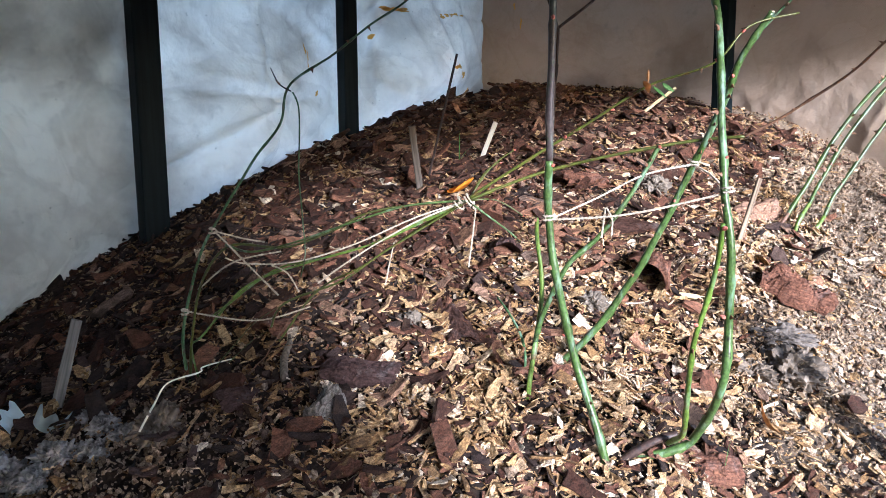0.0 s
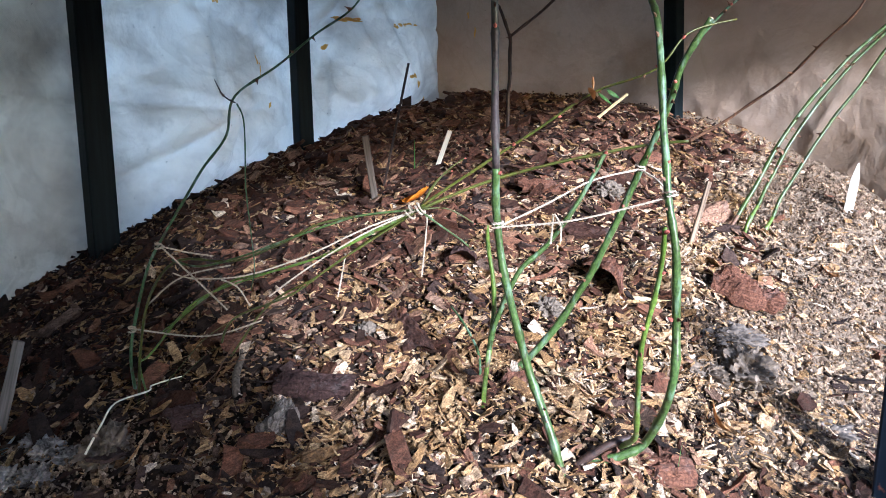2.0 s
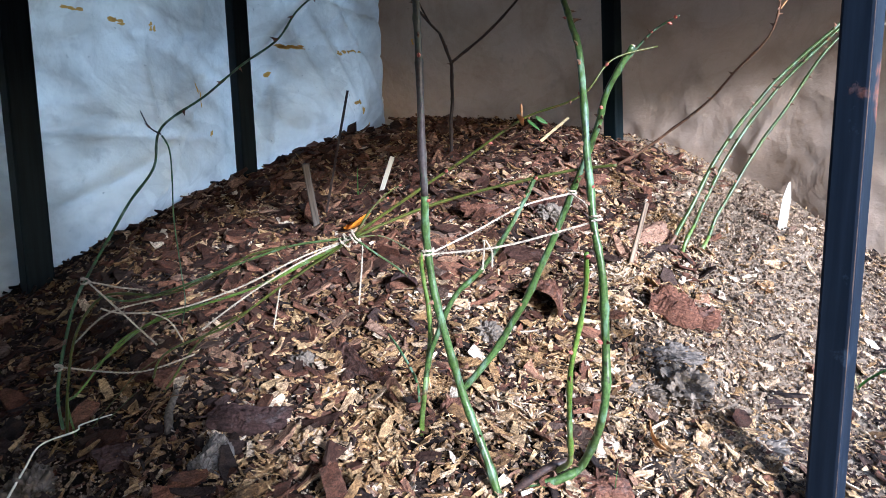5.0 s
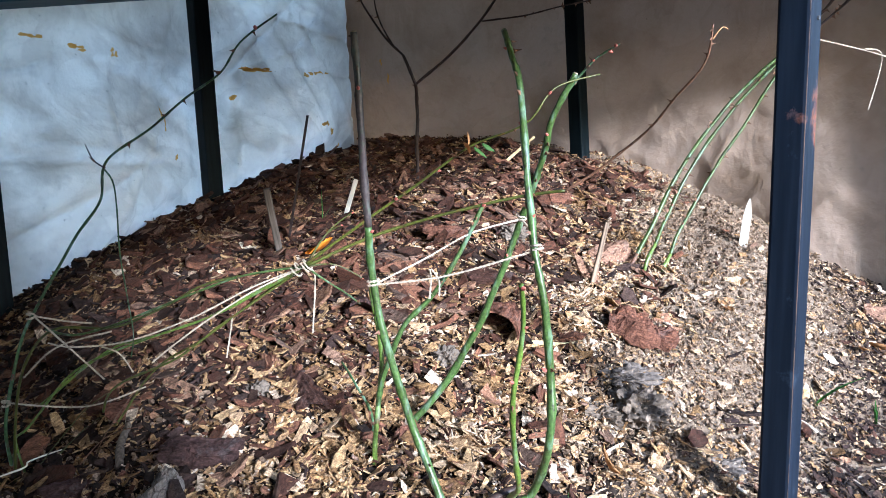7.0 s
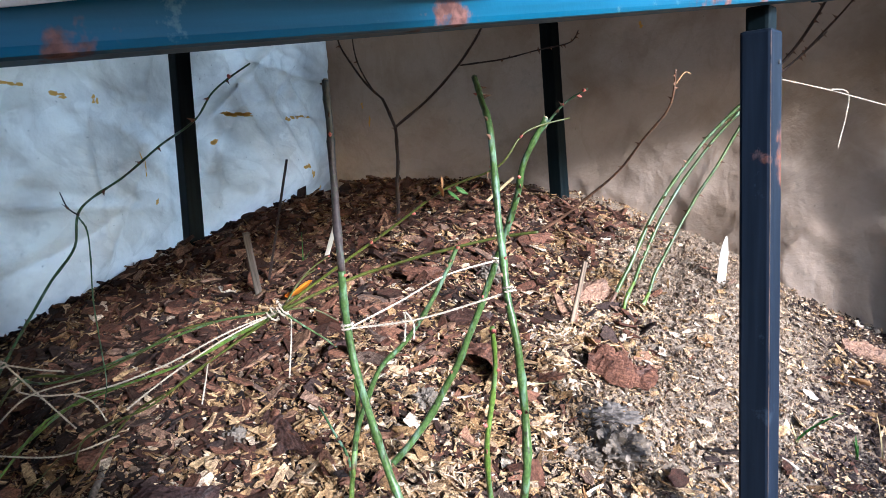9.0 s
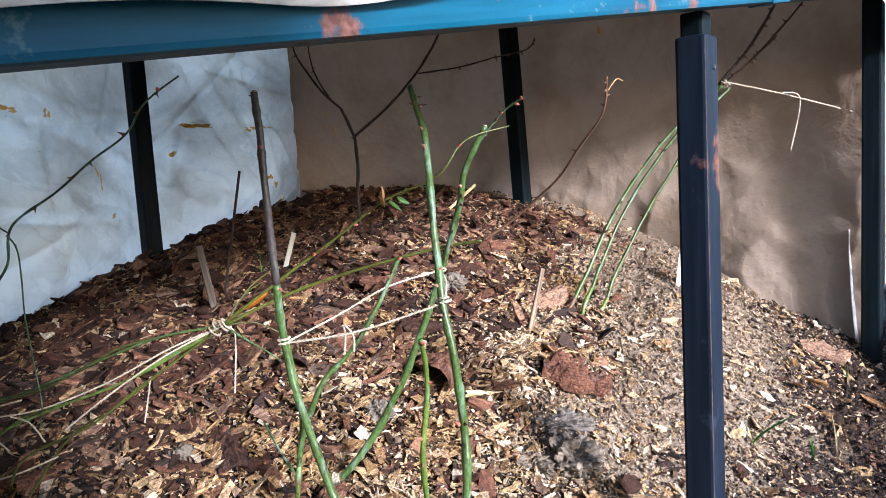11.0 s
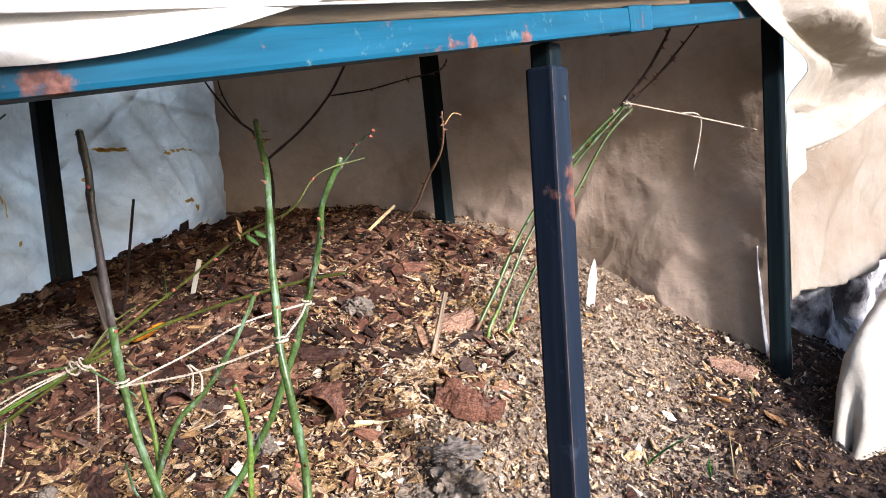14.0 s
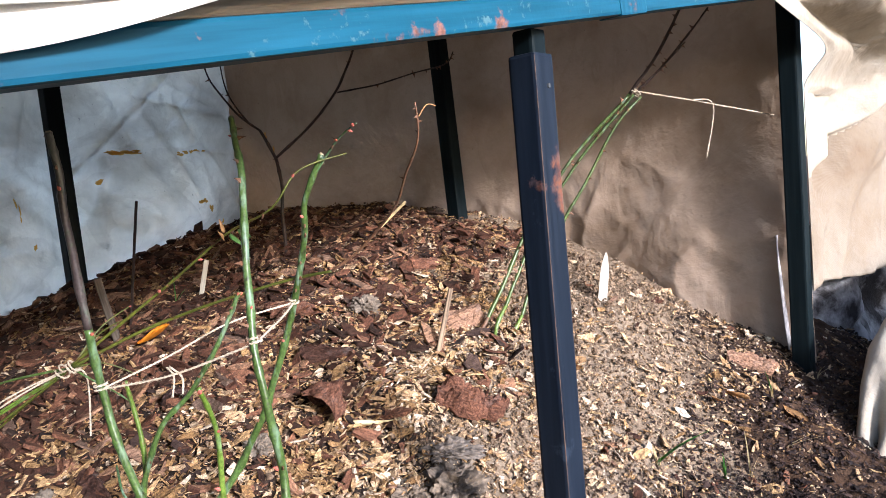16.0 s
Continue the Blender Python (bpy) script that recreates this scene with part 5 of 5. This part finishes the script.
tuft((0.960, 0.895), ((0.02, -0.02, 0.022, 0.0010), (-0.01, -0.015, 0.03, 0.0010)), "dry straw at the foot of the leg", 6, "straw")
tuft((0.34, 1.625), ((0.0, 0.0, 0.07, 0.0008), (0.02, -0.01, 0.04, 0.0008)), "thin green shoots in bark mulch", 7)
tuft((0.115, 1.015), ((0.002, -0.002, 0.05, 0.0009), (0.0, 0.004, 0.02, 0.0009)), "single thin grass blade under the rose cane", 8)
tuft((-0.17, 1.86), ((0.01, -0.01, 0.02, 0.003), (-0.01, -0.008, 0.016, 0.003)), "small green weed at the cloth wall", 9)


# ---- mulch: wood and bark chips ----
def chip_shapes(count, seed, kind):
    """Unit chip shapes: verts and faces; flakes are thin, ragged and curled, crumbs are lumps."""
    rnd = random.Random(seed)
    out = []
    for _ in range(count):
        verts, faces = [], []
        if kind == "crumb":
            n = rnd.choice((4, 5, 5))
            for layer, s in ((1, 0.7), (-1, 1.0)):
                for k in range(n):
                    a = 2 * math.pi * (k + rnd.uniform(-0.3, 0.3)) / n
                    r = rnd.uniform(0.6, 1.05) * s
                    verts.append((math.cos(a) * r, math.sin(a) * r * 0.8, layer * rnd.uniform(0.25, 0.6)))
            faces.append(tuple(range(n)))
            faces += [(k, n + k, n + (k + 1) % n, (k + 1) % n) for k in range(n)]
            out.append((np.array(verts), faces))
            continue
        n = 4 if kind == "chunk" else 3
        wide = rnd.uniform(0.07, 0.18) if kind == "fibre" else rnd.uniform(0.20, 0.66)
        bend, twist, skew = rnd.uniform(-0.35, 0.55), rnd.uniform(-0.5, 0.5), rnd.uniform(-0.3, 0.3)
        thick = {"flake": rnd.uniform(0.045, 0.13), "chunk": rnd.uniform(0.06, 0.20)}.get(kind, wide * 0.5)
        for i in range(n):
            t = 2 * i / (n - 1) - 1
            w = wide * rnd.uniform(0.65, 1.15) * (0.45 if i in (0, n - 1) and rnd.random() < 0.75 else 1.0)
            for sx, sz in ((-1, 1), (1, 1), (1, -1), (-1, -1)):
                x = t + rnd.uniform(-0.13, 0.13)
                y = sx * w + skew * t * wide + rnd.uniform(-0.1, 0.1) * wide
                verts.append((x, y, bend * t * t * 0.5 + twist * t * y * 0.6 + sz * thick * rnd.uniform(0.5, 1.0)))
        for i in range(n - 1):
            a, b = 4 * i, 4 * i + 4
            faces += [(a + k, a + (k + 1) % 4, b + (k + 1) % 4, b + k) for k in range(4)]
        faces += [(3, 2, 1, 0), tuple(4 * (n - 1) + k for k in range(4))]
        out.append((np.array(verts), faces))
    return out


def chip_size(kind, rng, n):
    """Half the lengths of n chips."""
    least, more, most = {"bark": (0.0026, 0.0033, 0.024), "dark_ground": (0.0028, 0.0036, 0.024), "pale": (0.0018, 0.0023, 0.012), "gold": (0.0024, 0.0026, 0.014), "crumb": (0.0010, 0.0010, 0.0070)}[kind]
    return np.minimum(most, least + rng.exponential(more, n))


def mulch_weights(x, y):
    """How much bark, pale wood, golden fibre and crumbs lie at a place."""
    n = noise.noise(Vector((x * 6, y * 6, 3)))
    m = noise.noise(Vector((x * 11, y * 11, 8)))
    sand = smoothstep(0.42, 0.68, x + 0.10 * n - 0.55 * max(0, y - 1.10)) * (1 - smoothstep(1.25, 1.4, y))
    sand = max(sand, 0.7 * smoothstep(0.30, 0.42, x + 0.06 * n) * (1 - smoothstep(1.10, 1.17, y)) )
    open_soil = 1 - smoothstep(0.90, 1.0, y - 0.20 * max(0, x - 0.5) + 0.04 * n)
    back = smoothstep(1.22, 1.50, y + 0.10 * n)
    # shade on the left painted by more dark chips and fewer pale ones
    left = smoothstep(0.04, -0.14, x + 0.05 * n - 0.25 * (y - 1.35)) * smoothstep(1.14, 1.36, y)
    front = smoothstep(0.08, 0.26, x) * (1 - smoothstep(1.06, 1.16, y + 0.05 * n)) * smoothstep(0.90, 0.98, y)
    bark = (0.42 + 0.9 * back + 0.35 * m) * (1 - 0.94 * sand) * (1 - 0.3 * left) * (1 - 0.75 * front)
    pale = (0.74 - 0.34 * back - 0.6 * m) * (1 - 0.88 * sand) * (1 - 0.80 * left) + 0.85 * front
    gold = (0.80 + 0.10 * back + 1.1 * n) * (1 - 0.90 * sand) * (1 - 0.35 * left)
    crumb = (0.5 + 4.0 * sand + 0.5 * left) * (1 - 0.95 * open_soil)
    patch = smoothstep(-0.17, -0.27, x + 0.05 * n) * (1 - smoothstep(1.44, 1.50, y + 0.04 * m))
    crumb += 3.5 * patch + 1.4 * front
    thin = 1 - 0.45 * open_soil
    dark = bark * (0.14 + 0.86 * left + 0.25 * m) + 2.0 * open_soil
    return [max(0.02, v) * thin for v in (bark * (1 - 0.75 * left), pale, gold, crumb, dark)]


KINDS = ("bark", "pale", "gold", "crumb", "dark_ground")
X0, X1, Y0, Y1 = -0.52, 1.38, 0.68, 1.96


def field(fn, step):
    """Values of a function over the bed on a grid, and a reader that blends between its nodes."""
    xs, ys = np.arange(X0, X1 + step, step), np.arange(Y0, Y1 + step, step)
    grid = np.array([[fn(float(x), float(y)) for x in xs] for y in ys])

    def read(x, y):
        u, v = (x - X0) / step, (y - Y0) / step
        i, j = np.clip(u.astype(int), 0, len(xs) - 2), np.clip(v.astype(int), 0, len(ys) - 2)
        a, b = u - i, v - j
        if grid.ndim == 3:
            a, b = a[:, None], b[:, None]
        return grid[j, i] * (1 - a) * (1 - b) + grid[j, i + 1] * a * (1 - b) + grid[j + 1, i] * (1 - a) * b + grid[j + 1, i + 1] * a * b
    return read


def chip_poses(x, y, lift, tilt, rng, height, base):
    """Turned frames for chips lying on the bed: three axes (n, 3, 3) as columns, and places (n, 3)."""
    e, n = 0.012, len(x)
    up = np.stack([-(base(x + e, y) - base(x - e, y)) / (2 * e) + rng.normal(0, tilt, n), -(base(x, y + e) - base(x, y - e)) / (2 * e) + rng.normal(0, tilt, n), np.ones(n)], 1)
    up /= np.linalg.norm(up, axis=1)[:, None]
    a = rng.uniform(0, 2 * math.pi, n)
    t = np.stack([np.cos(a), np.sin(a), np.zeros(n)], 1)
    t -= up * (t * up).sum(1)[:, None]
    t /= np.linalg.norm(t, axis=1)[:, None]
    return np.stack([t, np.cross(up, t), up], 2), np.stack([x, y, height(x, y) + lift], 1)


class Heap:
    """Gathers many small chips into one mesh."""

    def __init__(self):
        self.co, self.index, self.total, self.n = [], [], [], 0

    def add(self, shapes, pick, axes, size, at):
        for k, (v, faces) in enumerate(shapes):
            m = pick == k
            n = int(m.sum())
            if not n:
                continue
            pts = np.einsum("nij,vj->nvi", axes[m] * size[m][:, None, None], v) + at[m][:, None, :]
            flat = np.array([i for f in faces for i in f])
            self.co.append(pts.reshape(-1, 3))
            self.index.append((flat[None, :] + (self.n + np.arange(n) * len(v))[:, None]).ravel())
            self.total.append(np.tile([len(f) for f in faces], n))
            self.n += n * len(v)

    def mesh(self, name, material):
        co, index, total = np.concatenate(self.co), np.concatenate(self.index), np.concatenate(self.total)
        me = bpy.data.meshes.new(name)
        me.vertices.add(len(co))
        me.vertices.foreach_set("co", co.astype(np.float32).ravel())
        me.loops.add(len(index))
        me.loops.foreach_set("vertex_index", index.astype(np.int32))
        me.polygons.add(len(total))
        me.polygons.foreach_set("loop_start", np.concatenate([[0], np.cumsum(total)[:-1]]).astype(np.int32))
        me.polygons.foreach_set("use_smooth", np.zeros(len(total), dtype=bool))
        me.update(calc_edges=True)
        me.validate()
        me.materials.append(material)
        return me


def build_mulch():
    rng = np.random.default_rng(11)
    shapes = {k: chip_shapes(24, 3 + i, "crumb" if k == "crumb" else "chunk" if k == "bark" else "flake") for i, k in enumerate(KINDS)}
    fibre = chip_shapes(12, 30, "fibre")
    grit = chip_shapes(12, 41, "crumb") + chip_shapes(4, 42, "fibre") + chip_shapes(8, 43, "flake")
    height, base, share = field(ground_z, 0.005), field(heap, 0.02), field(mulch_weights, 0.012)
    heaps = {k: Heap() for k in KINDS}
    # the larger pieces
    n = 132000
    y = rng.uniform(0.70, 1.93, n)
    x = rng.uniform(-0.50, 1.35, n)
    w = share(x, y)
    keep = (rng.random(n) * 2.0 < w.sum(1)) & ((x < 1.03) | (y < 0.93)) & ((y < 0.93) | (x < 1.03 - 0.27 * (y - 0.85) / 1.1))
    x, y, w = x[keep], y[keep], w[keep]
    kind = (rng.random(len(x))[:, None] * w.sum(1)[:, None] > np.cumsum(w, 1)).sum(1)
    single = []
    for i, k in enumerate(KINDS):
        m = kind == i
        px, py = x[m], y[m]
        s = chip_size(k, rng, len(px))
        if k == "bark":
            s = np.minimum(0.026, s * (1 + 0.30 * np.clip((py - 1.25) / 0.2, 0, 1)))
        if k == "dark_ground":
            low = py < 0.98 + 0.2 * np.maximum(0, px - 0.5)
            s = np.where(low, np.minimum(s * 0.5, 0.006), s)
        axes, at = chip_poses(px, py, s * 0.12 + rng.uniform(0, 0.006, len(px)), 0.42, rng, height, base)
        lone = np.zeros(len(px), dtype=bool)
        if k in ("bark", "pale"):
            found = np.flatnonzero((px > -0.05) & (px < 0.32) & (py > 0.98) & (py < 1.24) & (s > 0.007))[:150]
            lone[found] = True
            single += [(k, int(q) % 24, axes[q] * s[q], at[q]) for q in found]
        thin = rng.random(len(px)) < {"gold": 0.32, "pale": 0.12}.get(k, 0.0)
        for group, m2 in ((fibre, thin & ~lone), (shapes[k], ~thin & ~lone)):
            heaps[k].add(group, rng.integers(0, len(group), int(m2.sum())), axes[m2], s[m2], at[m2])
    # fines that fill the gaps between them
    n = 80000
    y, x = rng.uniform(0.82, 1.88, n), rng.uniform(-0.36, 1.08, n)
    w = share(x, y)
    w[:, 3] *= 0.6
    kind = (rng.random(n)[:, None] * w.sum(1)[:, None] > np.cumsum(w, 1)).sum(1)
    for i, k in enumerate(KINDS):
        m = kind == i
        s = np.minimum(0.0055, 0.0010 + rng.exponential(0.0010, int(m.sum())))
        axes, at = chip_poses(x[m], y[m], rng.uniform(-0.001, 0.004, int(m.sum())), 0.5, rng, height, base)
        heaps[k].add(grit, rng.integers(0, len(grit), int(m.sum())), axes, s, at)
    # clumps of shredded fibre
    for cx, cy, cr, k in ((0.27, 1.09, 0.035, "pale"), (0.02, 1.20, 0.03, "gold"), (-0.02, 1.16, 0.03, "gold"), (0.30, 1.66, 0.03, "gold"), (0.46, 1.53, 0.03, "gold"), (0.66, 1.27, 0.035, "gold"), (0.60, 1.20, 0.03, "pale"),
                          (0.10, 1.22, 0.03, "gold"), (0.22, 1.17, 0.03, "gold"), (-0.10, 1.22, 0.035, "gold"), (0.33, 1.35, 0.03, "gold"), (0.18, 1.50, 0.03, "gold"), (0.70, 1.38, 0.03, "gold"), (0.12, 1.13, 0.03, "pale"), (0.36, 1.16, 0.03, "pale"),
                          (0.45, 1.21, 0.03, "pale"), (0.05, 1.38, 0.03, "gold"), (0.18, 1.72, 0.03, "gold")):
        n = 150
        a, q = rng.uniform(0, 2 * math.pi, n), cr * np.sqrt(rng.random(n))
        s = rng.uniform(0.003, 0.011, n)
        axes, at = chip_poses(cx + q * np.cos(a), cy + q * np.sin(a), 0.002 + rng.random(n) * (0.002 + 0.010 * (1 - q / cr)), 0.8, rng, height, base)
        thin = rng.random(n) < 0.7
        for group, m in ((fibre, thin), (shapes[k], ~thin)):
            heaps[k].add(group, rng.integers(0, len(group), int(m.sum())), axes[m], s[m], at[m])
    names = {"bark": ("bark_mulch", "reddish brown bark flakes covering the heaped bed", "bark mulch"), "pale": ("wood_chips", "pale cream wood chips strewn over the bed", "wood chips"),
             "gold": ("wood_fibres", "golden brown rotten wood fibres in the mulch", "wood fibre"), "dark_ground": ("leaf_litter", "dark rotten bark and leaf litter, denser on the left as painted shade", "litter"), "crumb": ("soil_crumbs", "sandy grey brown soil crumbs", "soil")}
    for k in KINDS:
        tagged(new(names[k][0], heaps[k].mesh(names[k][0], M[k])), names[k][1], names[k][2], "", "stuff")
    meshes = {}
    for k in ("bark", "pale"):
        for i, (v, f) in enumerate(shapes[k]):
            me = bpy.data.meshes.new("chip")
            me.from_pydata(v.tolist(), [], f)
            me.materials.append(M[k + "_one"])
            meshes[k, i] = me
    for k, i, axes, at in single:
        m = Matrix(axes.tolist()).to_4x4()
        m.translation = at.tolist()
        piece("bark_chip" if k == "bark" else "wood_chip", meshes[k, i], ground, m)


build_mulch()
